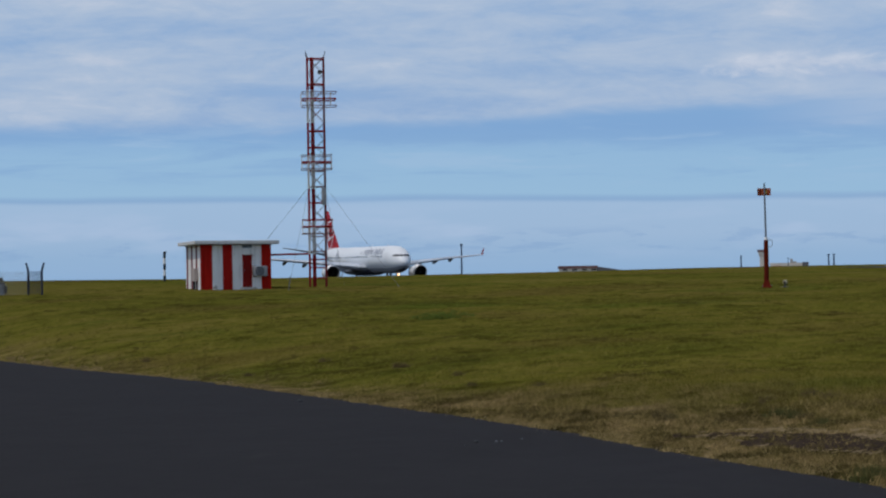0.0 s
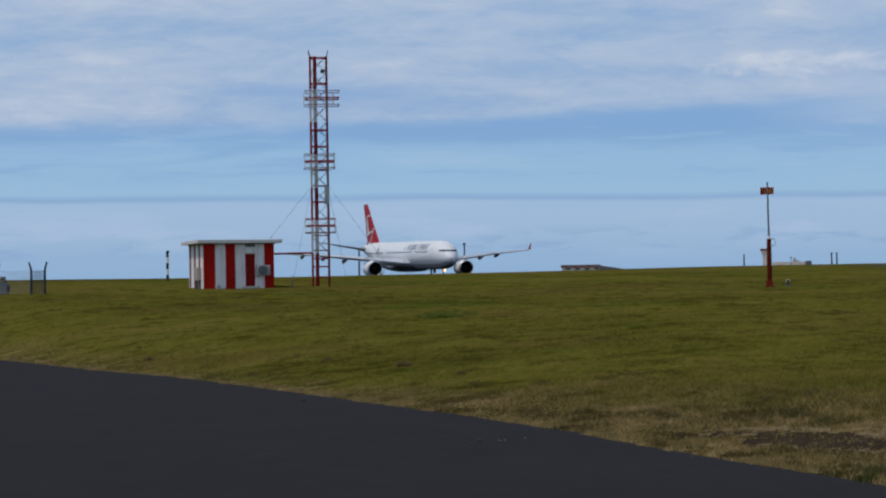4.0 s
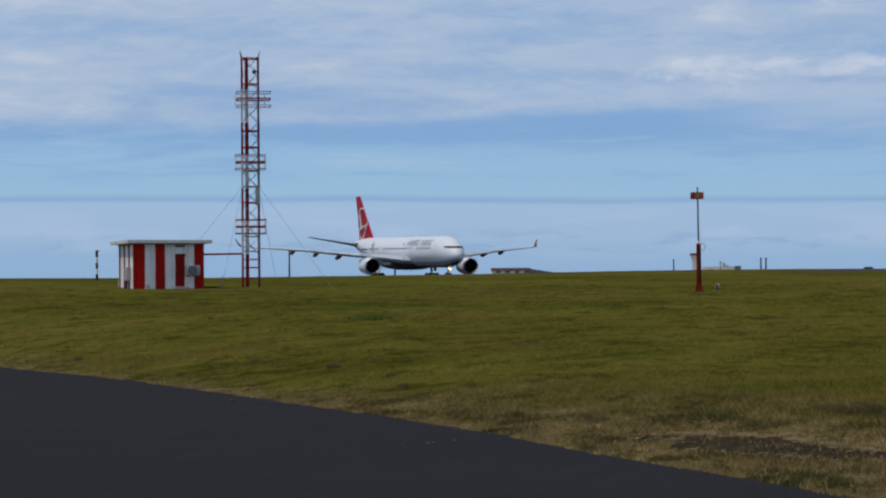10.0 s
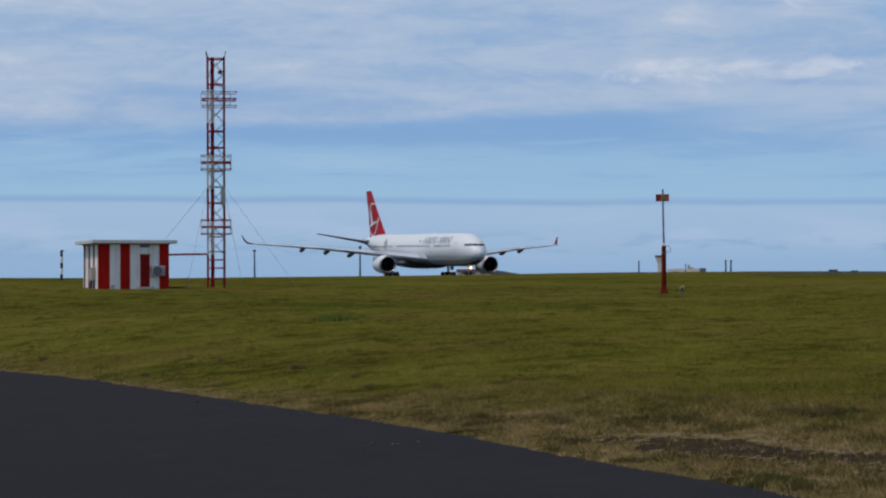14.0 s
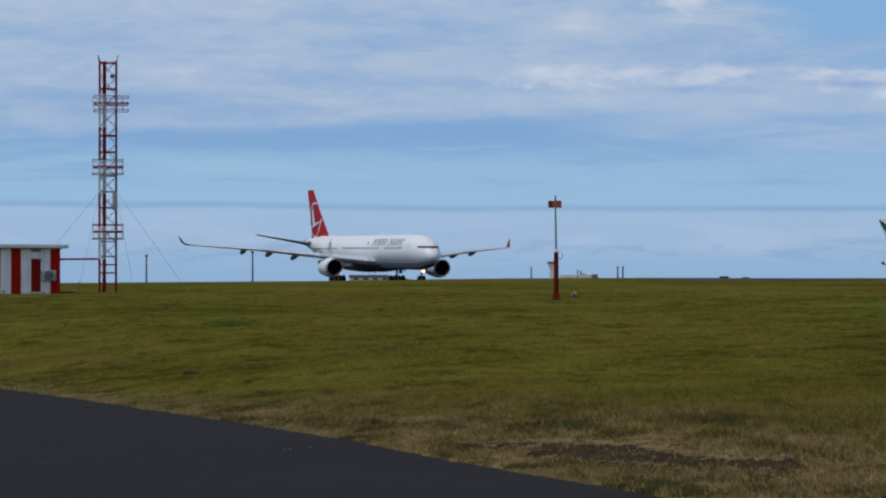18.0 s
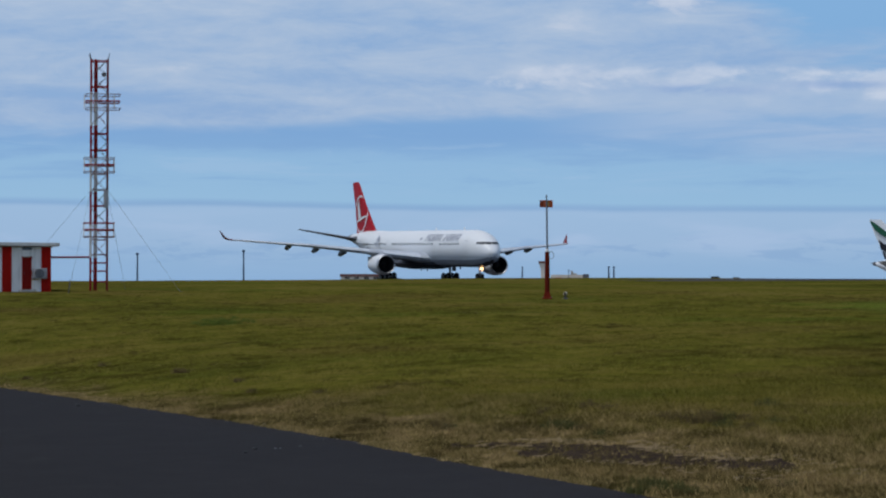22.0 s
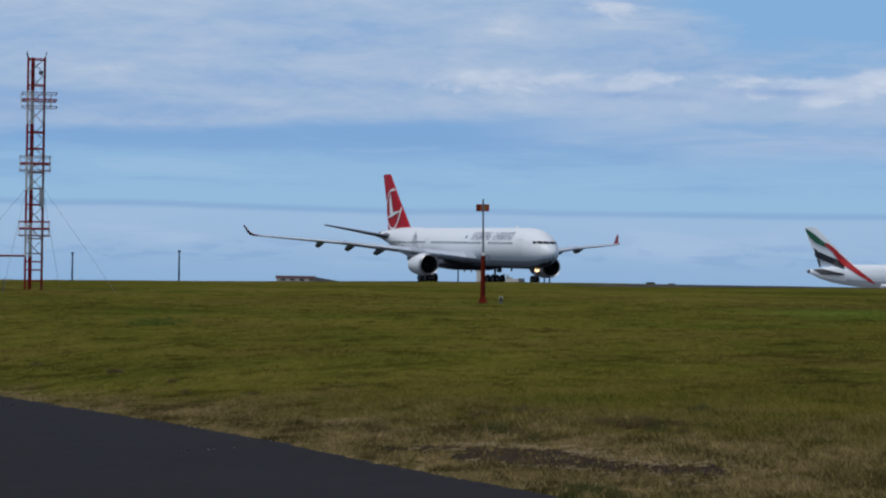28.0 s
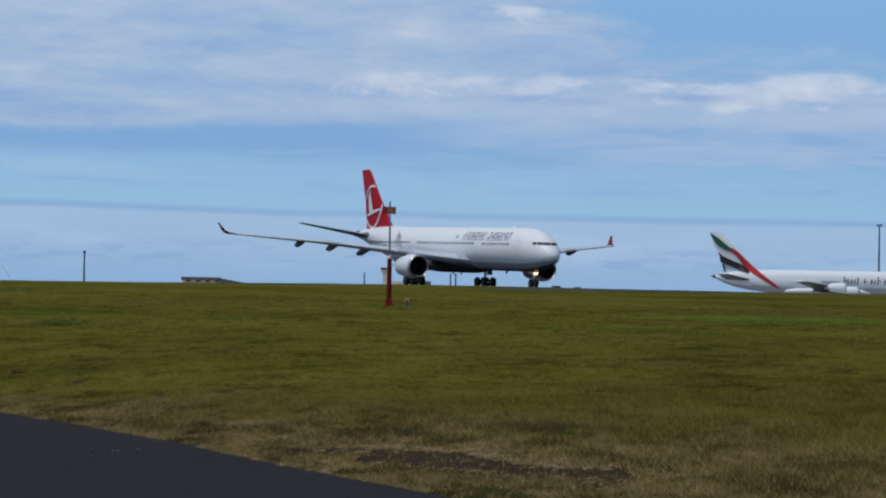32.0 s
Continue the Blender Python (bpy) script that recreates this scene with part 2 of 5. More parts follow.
def grass_material(name, dry):
    """Mown grass: green and straw patches, worn and brown towards the road's edge."""
    m = bpy.data.materials.new(name)
    m.use_nodes = True
    n = Nodes(m.node_tree)
    pos = n.add("ShaderNodeTexCoord").outputs["Object"]
    p1 = n.noise(n.stretch(pos, 1.0, 0.6, 1.0), 0.06, 4, 0.55)
    p2 = n.noise(n.stretch(pos, 1.0, 0.55, 1.0), 0.40, 6, 0.64, 0.3)
    p3 = n.noise(n.stretch(pos, 1.0, 0.36, 1.0), 3.2, 5, 0.7)
    p6 = n.noise(n.stretch(pos, 1.0, 0.42, 1.0, 4.0, 2.0), 0.85, 5, 0.68, 0.2)
    p7 = n.noise(n.stretch(pos, 1.0, 0.25, 1.0, 1.0, 7.0), 6.0, 3, 0.6)
    g = n.math("ADD", n.math("MULTIPLY", p1, 0.44), n.math("ADD", n.math("MULTIPLY", p2, 0.30), n.math("MULTIPLY", p3, 0.08)))
    g = n.math("MULTIPLY_ADD", p6, 0.18, g)
    col = n.ramp(g, [(0.37, (0.046, 0.047, 0.010, 1)), (0.44, (0.079, 0.077, 0.013, 1)), (0.50, (0.106, 0.099, 0.017, 1)), (0.56, (0.128, 0.109, 0.023, 1)), (0.66, (0.150, 0.118, 0.033, 1))])
    # damp greener patches, brown thin ones
    p5 = n.noise(n.stretch(pos, 1.0, 0.7, 1.0, 3.0, 8.0), 0.075, 5, 0.6)
    col = n.mix(n.span(p5, 0.54, 0.66, 0.0, 0.65), col, (0.062, 0.082, 0.012, 1))
    col = n.mix(n.span(p5, 0.48, 0.34, 0.0, 0.65), col, (0.096, 0.072, 0.020, 1))
    # one lush spot below the parked jet
    lush = n.add("ShaderNodeVectorMath", {0: n.stretch(pos, 1.0, 0.35, 0.0), 1: (18.0, 41.0, 0.0)})
    lush.operation = "DISTANCE"
    wet = n.math("MULTIPLY_ADD", n.math("SUBTRACT", p2, 0.5), 9.0, lush.outputs["Value"])
    col = n.mix(n.span(wet, 8.0, 1.5, 0.0, 0.65), col, (0.080, 0.132, 0.018, 1))
    # short dark scars where the turf is torn
    scar = n.span(n.noise(n.stretch(pos, 1.0, 0.40, 1.0, 9.0, 3.0), 0.7, 6, 0.66, 0.3), 0.575, 0.655)
    scar = n.math("MULTIPLY", scar, n.span(n.noise(n.stretch(pos, 1.0, 1.0, 1.0, 2.0, 6.0), 0.085, 3, 0.5), 0.44, 0.58, 0.0, 0.70))
    col = n.mix(scar, col, (0.034, 0.028, 0.011, 1))
    # low ledges in the turf: long thin dark lips across the slope
    lip = n.noise(n.stretch(pos, 0.30, 0.85, 1.0, 6.0, 1.0), 0.9, 6, 0.64, 0.6)
    lip = n.math("MULTIPLY", n.span(n.math("ABSOLUTE", n.math("SUBTRACT", lip, 0.5)), 0.022, 0.004), n.span(n.noise(n.stretch(pos, 1.0, 0.6, 1.0, 8.0, 3.0), 0.16, 4, 0.6), 0.46, 0.60))
    col = n.mix(n.math("MULTIPLY", lip, 0.7), col, (0.036, 0.029, 0.011, 1))
    tone = n.math("MULTIPLY_ADD", n.math("SUBTRACT", p3, 0.5), 0.80, 0.96)
    tone = n.math("MULTIPLY_ADD", n.span(p6, 0.48, 0.34), -0.36, tone)
    tone = n.math("MULTIPLY_ADD", n.math("SUBTRACT", p7, 0.5), 0.5, tone)
    # the worn strip: distance from the road's edge line
    sep = n.add("ShaderNodeSeparateXYZ", {0: pos})
    u = n.math("MULTIPLY_ADD", sep.outputs[1], 0.327, n.math("MULTIPLY_ADD", sep.outputs[0], 0.945, -9.05))
    wide = n.math("ADD", 1.5, n.math("MULTIPLY", n.math("MAXIMUM", n.math("SUBTRACT", 55.5, sep.outputs[1]), 0.0), 0.28))
    u = n.math("MULTIPLY_ADD", n.math("MAXIMUM", n.math("SUBTRACT", sep.outputs[1], 60.0), 0.0), 0.05, u)
    u = n.math("DIVIDE", u, wide)
    u = n.math("MULTIPLY_ADD", n.math("SUBTRACT", n.noise(n.stretch(pos, 1.0, 0.55, 1.0), 0.30, 6, 0.65), 0.5), 2.6, u)
    worn = n.math("MULTIPLY", n.span(u, 1.35, 0.15), n.span(sep.outputs[1], 62.0, 36.0, 0.38, 0.88))
    k = n.math("MULTIPLY_ADD", n.noise(n.stretch(pos, 1.0, 0.60, 1.0, 1.0, 5.0), 1.1, 6, 0.70, 0.5), 0.70, n.math("MULTIPLY", n.noise(n.stretch(pos, 1.0, 0.3, 1.0), 9.0, 4, 0.7), 0.30))
    k = n.math("MULTIPLY_ADD", n.math("SUBTRACT", k, 0.5), 1.3, 0.5)
    straw = n.ramp(k, [(0.40, (0.020, 0.016, 0.008, 1)), (0.455, (0.058, 0.046, 0.017, 1)), (0.51, (0.108, 0.082, 0.032, 1)), (0.565, (0.170, 0.122, 0.054, 1)), (0.66, (0.28, 0.20, 0.105, 1))])
    col = n.mix(worn, col, straw)
    if dry:
        isl = n.add("ShaderNodeNewGeometry").outputs["Random Per Island"]
        tone = n.math("MULTIPLY", tone, n.math("MULTIPLY_ADD", isl, 0.62, 0.55))
        col = n.mix(n.math("MULTIPLY", n.span(isl, 0.72, 1.0, 0.1, 0.8), n.math("MULTIPLY_ADD", worn, 0.8, 0.2)), col, (0.27, 0.205, 0.090, 1))
    col = n.mix(1.0, col, n.add("ShaderNodeCombineColor", {0: tone, 1: tone, 2: tone}).outputs[0], "MULTIPLY")
    b = n.add("ShaderNodeBsdfPrincipled", {"Base Color": col, "Roughness": 1.0, "Specular IOR Level": 0.0})
    n.add("ShaderNodeOutputMaterial", {"Surface": b.outputs[0]})
    if dry:
        return m
    low = n.stretch(pos, 1.0, 0.5, 1.0)
    h = n.math("MULTIPLY_ADD", n.noise(low, 1.6, 5, 0.7), 2.0, n.noise(low, 14.0, 4, 0.7))
    n.put(b.inputs["Normal"], n.add("ShaderNodeBump", {"Strength": 0.5, "Distance": 0.10, "Height": h}).outputs[0])
    return m


def straw_material(name):
    """Dead grass, from grey-brown to pale straw, blade by blade and patch by patch."""
    m = bpy.data.materials.new(name)
    m.use_nodes = True
    n = Nodes(m.node_tree)
    pos = n.add("ShaderNodeTexCoord").outputs["Object"]
    isl = n.add("ShaderNodeNewGeometry").outputs["Random Per Island"]
    patch = n.noise(n.stretch(pos, 1.0, 0.5, 1.0), 0.9, 5, 0.65)
    k = n.math("MULTIPLY_ADD", isl, 0.45, n.math("MULTIPLY", patch, 0.75))
    col = n.ramp(k, [(0.30, (0.045, 0.040, 0.016, 1)), (0.45, (0.095, 0.078, 0.030, 1)), (0.66, (0.15, 0.112, 0.048, 1)), (0.90, (0.30, 0.225, 0.115, 1))])
    b = n.add("ShaderNodeBsdfPrincipled", {"Base Color": col, "Roughness": 1.0, "Specular IOR Level": 0.0})
    n.add("ShaderNodeOutputMaterial", {"Surface": b.outputs[0]})
    return m


def asphalt_material(name, color):
    m = bpy.data.materials.new(name)
    m.use_nodes = True
    n = Nodes(m.node_tree)
    pos = n.add("ShaderNodeTexCoord").outputs["Object"]
    v = n.noise(pos, 0.25, 5, 0.6)
    grit = n.noise(pos, 60.0, 3, 0.7)
    v = n.math("MULTIPLY_ADD", n.noise(n.stretch(pos, 1.0, 0.6, 1.0, 2.0, 1.0), 1.6, 6, 0.65, 0.3), 0.8, n.math("MULTIPLY", v, 0.5))
    tone = n.math("MULTIPLY_ADD", v, 0.80, n.math("MULTIPLY", grit, 0.6))
    tone = n.math("ADD", tone, 0.17)
    dust = n.span(n.noise(n.stretch(pos, 1.0, 0.35, 1.0), 0.8, 6, 0.7), 0.60, 0.80)
    col = n.mix(1.0, (*color, 1), n.add("ShaderNodeCombineColor", {0: tone, 1: tone, 2: tone}).outputs[0], "MULTIPLY")
    col = n.mix(n.math("MULTIPLY", dust, 0.25), col, (0.09, 0.085, 0.08, 1))
    b = n.add("ShaderNodeBsdfPrincipled", {"Base Color": col, "Roughness": 0.95, "Specular IOR Level": 0.06})
    n.put(b.inputs["Normal"], n.add("ShaderNodeBump", {"Strength": 0.5, "Distance": 0.01, "Height": grit}).outputs[0])
    n.add("ShaderNodeOutputMaterial", {"Surface": b.outputs[0]})
    return m


GRASS = grass_material("grass_ground", False)
BLADES = grass_material("grass_blades", True)
EDGESTRAW = straw_material("edge_straw")
ASPHALT = asphalt_material("asphalt", (0.0215, 0.0200, 0.0215))
RUNWAY = asphalt_material("runway_asphalt", (0.050, 0.049, 0.051))
DIRT = mat("bare_dirt", (0.041, 0.030, 0.023), 1.0, 0, 0.6, 5.0, 0.9, 12, spec=0.0)
WHITE = mat("white_aircraft_paint", (0.76, 0.78, 0.80), 0.38, 0, 0.03, 0.4)
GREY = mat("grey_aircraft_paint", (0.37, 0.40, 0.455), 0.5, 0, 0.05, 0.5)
SLAT = mat("pale_grey_slat", (0.53, 0.57, 0.63), 0.45, 0, 0.05, 0.8)
DARKGREY = mat("dark_grey", (0.10, 0.10, 0.11), 0.5, 0, 0.1, 1.0)
BELLY = mat("dark_grey_and_shade", (0.048, 0.050, 0.060), 0.4, 0, 0.08, 0.5)
RED = mat("red_tail_paint", (0.40, 0.008, 0.018), 0.5, 0, 0.05, 0.5, spec=0.12)
WINGLET = mat("shaded_red_winglet_paint", (0.17, 0.010, 0.016), 0.5, 0, 0.08, 0.8, spec=0.12)
METAL = mat("polished_metal", (0.50, 0.50, 0.52), 0.45, 1.0, 0.08, 2.0)
TYRE = mat("tyre_rubber", (0.018, 0.018, 0.019), 0.85, 0, 0.15, 4.0)
HUB = mat("wheel_hub", (0.06, 0.06, 0.063), 0.5, 0.6, 0.1, 4.0)
GLASS = mat("dark_glazing", (0.015, 0.017, 0.02), 0.12, 0, 0.05, 2.0)
FAN = mat("fan_blades", (0.045, 0.045, 0.05), 0.4, 0.7, 0.1, 2.0)
JETBELLY = mat("shaded_white_belly_paint", (0.42, 0.44, 0.47), 0.45, 0, 0.08, 0.4)
JETPANE = mat("pale_window_row", (0.62, 0.64, 0.68), 0.4, 0, 0.05, 0.5)
SHADEDGREY = mat("shaded_grey_aircraft_paint", (0.17, 0.18, 0.21), 0.5, 0, 0.05, 0.5)
DOORLINE = mat("pale_door_outline", (0.40, 0.42, 0.46), 0.5, 0, 0.05, 1.0)
TITLE = mat("grey_blue_lettering", (0.19, 0.21, 0.28), 0.4, 0, 0.05, 1.0)
LAMP = mat("landing_light", (0.8, 0.6, 0.4), 0.3, 0, 0.0, 1.0, emit=(1.0, 0.56, 0.24), strength=7.0)
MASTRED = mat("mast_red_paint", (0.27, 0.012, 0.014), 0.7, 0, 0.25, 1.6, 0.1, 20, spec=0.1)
MASTDARK = mat("dark_red_and_shaded_red", (0.15, 0.012, 0.015), 0.7, 0, 0.25, 1.6, 0.1, 20, spec=0.1)
MASTGREY = mat("mast_grey_and_shaded_white", (0.16, 0.075, 0.075), 0.7, 0, 0.2, 1.6)
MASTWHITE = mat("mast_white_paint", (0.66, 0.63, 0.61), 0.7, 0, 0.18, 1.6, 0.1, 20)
SHEDRED = mat("shed_red_paint", (0.41, 0.012, 0.007), 0.8, 0, 0.16, 0.8, 0.15, 14, spec=0.08, streaks=0.28)
SHEDWHITE = mat("shed_white_paint", (0.84, 0.81, 0.78), 0.65, 0, 0.10, 0.8, 0.15, 14, streaks=0.22)
DOORRED = mat("door_red_paint", (0.22, 0.010, 0.008), 0.7, 0, 0.15, 1.2, 0.1, 14, spec=0.1, streaks=0.2)
ROOFEDGE = mat("weathered_roof_slab", (0.62, 0.61, 0.60), 0.8, 0, 0.14, 0.9, 0.2, 16, streaks=0.2)
GRIT = mat("sandy_grit", (0.20, 0.16, 0.115), 0.9, 0, 0.4, 9.0, spec=0.05)
CONCRETE = mat("concrete", (0.36, 0.35, 0.33), 0.9, 0, 0.18, 1.2, 0.3, 18)
TAN = mat("grey_brown_enamel", (0.40, 0.33, 0.30), 0.7, 0, 0.2, 2.0, streaks=0.3)
STEEL = mat("galvanised_steel", (0.20, 0.21, 0.23), 0.5, 0.5, 0.15, 3.0)
LAMPBLUE = mat("slate_blue_paint", (0.045, 0.075, 0.125), 0.6, 0, 0.15, 2.0, spec=0.15)
PALEGREY = mat("pale_grey_cabinet", (0.30, 0.30, 0.31), 0.6, 0, 0.15, 3.0)
NAVY = mat("dark_navy_paint", (0.012, 0.018, 0.040), 0.6, 0, 0.2, 2.0)
BLACK = mat("black_paint", (0.02, 0.021, 0.024), 0.6, 0, 0.2, 2.0)
RUST = mat("red_oxide_paint", (0.115, 0.013, 0.006), 0.8, 0, 0.25, 2.5, 0.2, 20, spec=0.06)
ORANGE = mat("orange_sign_paint", (0.34, 0.07, 0.025), 0.6, 0, 0.2, 3.0)
PLASTER = mat("pale_plaster", (0.55, 0.50, 0.43), 0.85, 0, 0.12, 0.3)
ROOFRED = mat("brown_roof", (0.14, 0.075, 0.068), 0.8, 0, 0.2, 0.3)
GREEN = mat("green_livery_paint", (0.014, 0.095, 0.048), 0.35, 0, 0.05, 0.5)
LIVERYRED = mat("red_livery_paint", (0.40, 0.016, 0.02), 0.35, 0, 0.05, 0.5)
LIVERYBLACK = mat("black_livery_and_wing_shade", (0.02, 0.02, 0.025), 0.35, 0, 0.05, 0.5)
GOLD = mat("gold_lettering", (0.17, 0.15, 0.135), 0.4, 0, 0.05, 0.5)

# ---- building helpers ----


def link_mesh(name, bm, material, parent=None, label="", smooth=True):
    me = bpy.data.meshes.new(name)
    bmesh.ops.recalc_face_normals(bm, faces=bm.faces)
    bm.to_mesh(me)
    bm.free()
    for x in (material if isinstance(material, (list, tuple)) else [material]):
        me.materials.append(x)
    if smooth:
        for p in me.polygons:
            p.use_smooth = True
        me.set_sharp_from_angle(angle=radians(38))
    ob = new(name, me)
    if parent is not None:
        ob.parent = parent
    if label:
        ob["label"] = label
    return ob


def part(name, bm, material, parent, label="", smooth=True):
    """One mesh object under a thing or under a part."""
    return link_mesh(name, bm, material, parent, label, smooth)


def loft(rings, cap=True, closed=True, bm=None):
    """A skin over rings of points of equal count."""
    bm = bm or bmesh.new()
    vs = [[bm.verts.new(p) for p in r] for r in rings]
    k = len(rings[0])
    for a, b in zip(vs, vs[1:]):
        for i in range(k if closed else k - 1):
            j = (i + 1) % k
            bm.faces.new((a[i], a[j], b[j], b[i]))
    if cap:
        bm.faces.new(vs[0])
        bm.faces.new(vs[-1])
    return bm


def stand(az, el):
    """The place on the rising field whose foot shows at this elevation (degrees)."""
    lo, hi = 100.0, 290.0
    for _ in range(40):
        d = (lo + hi) / 2
        if height(d * math.sin(radians(az)), d * math.cos(radians(az))) / d < math.tan(radians(el)):
            lo = d
        else:
            hi = d
    return spot(az, lo)


def box(sx, sy, sz, m=None, bevel=0.0, bm=None):
    """A box of these sizes, standing on z = 0, centred in x and y."""
    bm = bm or bmesh.new()
    made = bmesh.ops.create_cube(bm, size=1.0, matrix=(m or Matrix()) @ Matrix.Translation((0, 0, sz / 2)) @ Matrix.Diagonal((sx, sy, sz, 1)))
    if bevel:
        edges = {e for v in made["verts"] for e in v.link_edges}
        bmesh.ops.bevel(bm, geom=list(edges), offset=bevel, segments=2, affect="EDGES", profile=0.5)
    return bm


def tube(a, b, r0, r1=None, seg=8, bm=None):
    """A round bar from a to b."""
    bm = bm or bmesh.new()
    a, b = Vector(a), Vector(b)
    d = b - a
    m = Matrix.Translation((a + b) / 2) @ d.to_track_quat("Z", "Y").to_matrix().to_4x4()
    bmesh.ops.create_cone(bm, cap_ends=True, segments=seg, radius1=r0, radius2=r0 if r1 is None else r1, depth=d.length, matrix=m)
    return bm


def turned(profile, seg=24, m=None, bm=None, cap=True):
    """A turned shape about the x axis from (x, radius) pairs; without caps it is a closed ring."""
    rings = [[(x, r * math.cos(2 * math.pi * i / seg), r * math.sin(2 * math.pi * i / seg)) for i in range(seg)] for x, r in profile]
    bm2 = loft(rings if cap else rings + rings[:1], cap, True, bm)
    if not cap:
        bmesh.ops.remove_doubles(bm2, verts=bm2.verts[:], dist=1e-5)
    if m:
        bm2.transform(m)
    return bm2


def empty(name, m, label, category, group="", kind=""):
    ob = new(name)
    ob.empty_display_size = 0.5
    ob.matrix_world = m
    return tagged(ob, label, category, group, kind)


# ---- the lie of the land ----
TAU = math.tan(radians(1.0))
PATH0 = Vector((-95.62, 617.04))
HEAD = radians(156.08)
FWD = Vector((math.sin(HEAD), math.cos(HEAD)))


def lane_height(q):
    """Height of the taxi line above the eye, q metres along it."""
    k = min(max(q, -80.0), 330.0) - 120.0
    return 5.557 - 0.0020 * k - 0.001183 * k * k / 100 - 0.24 * ((k - 60.0) / 120.0) ** 2


def lerp_table(x, table):
    for (a, va), (b, vb) in zip(table, table[1:]):
        if x <= b:
            f = min(max((x - a) / (b - a), 0.0), 1.0)
            return va + (vb - va) * f
    return table[-1][1]


def smooth(x, a, b):
    f = min(max((x - a) / (b - a), 0.0), 1.0)
    return f * f * (3 - 2 * f)


def road_edge(y):
    """x of the road's right-hand edge at y."""
    return lerp_table(y, [(-200, 79.0), (20, 2.6), (25.3, 0.98), (27, 0.46), (28.7, -0.16), (31.1, -0.95), (34.8, -1.97), (40.4, -3.85), (45.4, -5.7), (51.1, -7.75), (60, -11.1), (68.5, -14.4), (77, -18.3), (94.5, -25.4), (200, -76)])


def edge_distance(az):
    """Distance along the bearing az (degrees) at which the road ends."""
    t = math.tan(radians(min(max(az, -16.0), 80.0)))
    lo, hi = 3.0, 130.0
    for _ in range(40):
        y = (lo + hi) / 2
        if y * t < road_edge(y):
            lo = y
        else:
            hi = y
    return lo * math.hypot(1, t)


def crest(az):
    return lerp_table(az, [(-15, 0.712), (-9.5, 0.693), (-6.3, 0.715), (-3.6, 0.732), (-1.6, 0.722), (0.7, 0.708), (3, 0.708), (7, 0.720), (10.6, 0.738)])


EDGE = {}


def height(x, y):
    """Height of the ground above the eye."""
    d = math.hypot(x, y)
    az = math.degrees(math.atan2(x, y))
    key = round(min(max(az, -16.0), 80.0) * 4)
    if key not in EDGE:
        EDGE[key] = edge_distance(key / 4)
    e = EDGE[key]
    side = smooth(abs(az), 130, 60)
    if d <= e:
        return -1.6
    z168 = 1.44
    c = crest(az) * TAU
    if d < 168:
        f = (d - e) / (168 - e)
        z = -1.6 + (z168 + 1.6) * (f * 0.92 + 0.08 * f * f)
    elif d < 300:
        f = (d - 168) / 132
        z = z168 + (300 * c - z168) * f
    else:
        v = Vector((x, y)) - PATH0
        q = v.dot(FWD)
        off = (v.x * FWD.y - v.y * FWD.x)     # positive: nearer side of the lane
        rise = 0.0 if az < -3 else (0.045 - 0.015 * smooth(az, 3, 7)) * smooth(az, -3, 1.0) * TAU
        cap = (c + rise * smooth(d, 315, 365)) * d - 0.01 + 0.4 * smooth(abs(off), 26, 12) * smooth(q, 318, 300)
        z = min(cap, lane_height(q) + max(0.0, min(d - 470, 1100)) * 0.006)
    # gentle swells and hummocks in the mown field
    if d < 260:
        k = smooth(d - e, 0.3, 6.0) * smooth(d, 260, 200)
        z += k * (0.035 * noise.noise(Vector((x * 0.30, y * 0.20, 5.1))) + 0.020 * noise.noise(Vector((x * 0.9, y * 0.55, 7.7))))
    if 40 < d < 290:
        z += 0.10 * smooth(d, 40, 70) * smooth(d, 290, 220) * (noise.noise(Vector((x * 0.05, y * 0.035, 0.3))) + 0.5 * noise.noise(Vector((x * 0.16, y * 0.11, 2.3))))
    return -1.6 + (z + 1.6) * side


def ground(x, y):
    """World height of the ground."""
    return height(x, y) + EYE.z


def spot(az, d, el=None):
    """A place by bearing and distance from the viewer; on the ground, or at an elevation in degrees."""
    x, y = d * math.sin(radians(az)), d * math.cos(radians(az))
    return Vector((x, y, ground(x, y) if el is None else EYE.z + d * math.tan(radians(el))))


def build_ground():
    azs = [-180 + 6 * i for i in range(26)] + [-24 + 0.25 * i for i in range(161)] + [16 + 6 * i for i in range(28)]
    azs = sorted({round(a, 2) for a in azs if a < 180})
    ds = [0.0, 4, 8, 12, 16, 19] + [20 + 0.4 * i for i in range(250)] + [120 + 1.0 * i for i in range(60)] + [180 + 5 * i for i in range(53)] + [450, 480, 520, 570, 640, 720, 820, 950, 1100, 1300, 1600, 2000, 2600, 3400, 4300, 4900]
    verts, faces = [], []
    for d in ds:
        for a in azs:
            x, y = d * math.sin(radians(a)), d * math.cos(radians(a))
            z = ground(x, y)
            if d > 2600:
                z = z * max(0.0, 1 - (d - 2600) / 1000) - 12 * min(1, (d - 2600) / 1000)
            if z <= 0.001:
                z = -0.03
            verts.append((x, y, z))
    k = len(azs)
    for i in range(len(ds) - 1):
        for j in range(k):
            jj = (j + 1) % k
            faces.append((i * k + j, i * k + jj, (i + 1) * k + jj, (i + 1) * k + j))
    me = bpy.data.meshes.new("ground")
    me.from_pydata(verts, [], [f[::-1] for f in faces])
    me.materials.append(GRASS)
    for p in me.polygons:
        p.use_smooth = True
    tagged(new("ground", me), "mown green grass field rising to a low crest", "grass", kind="structure")


build_ground()


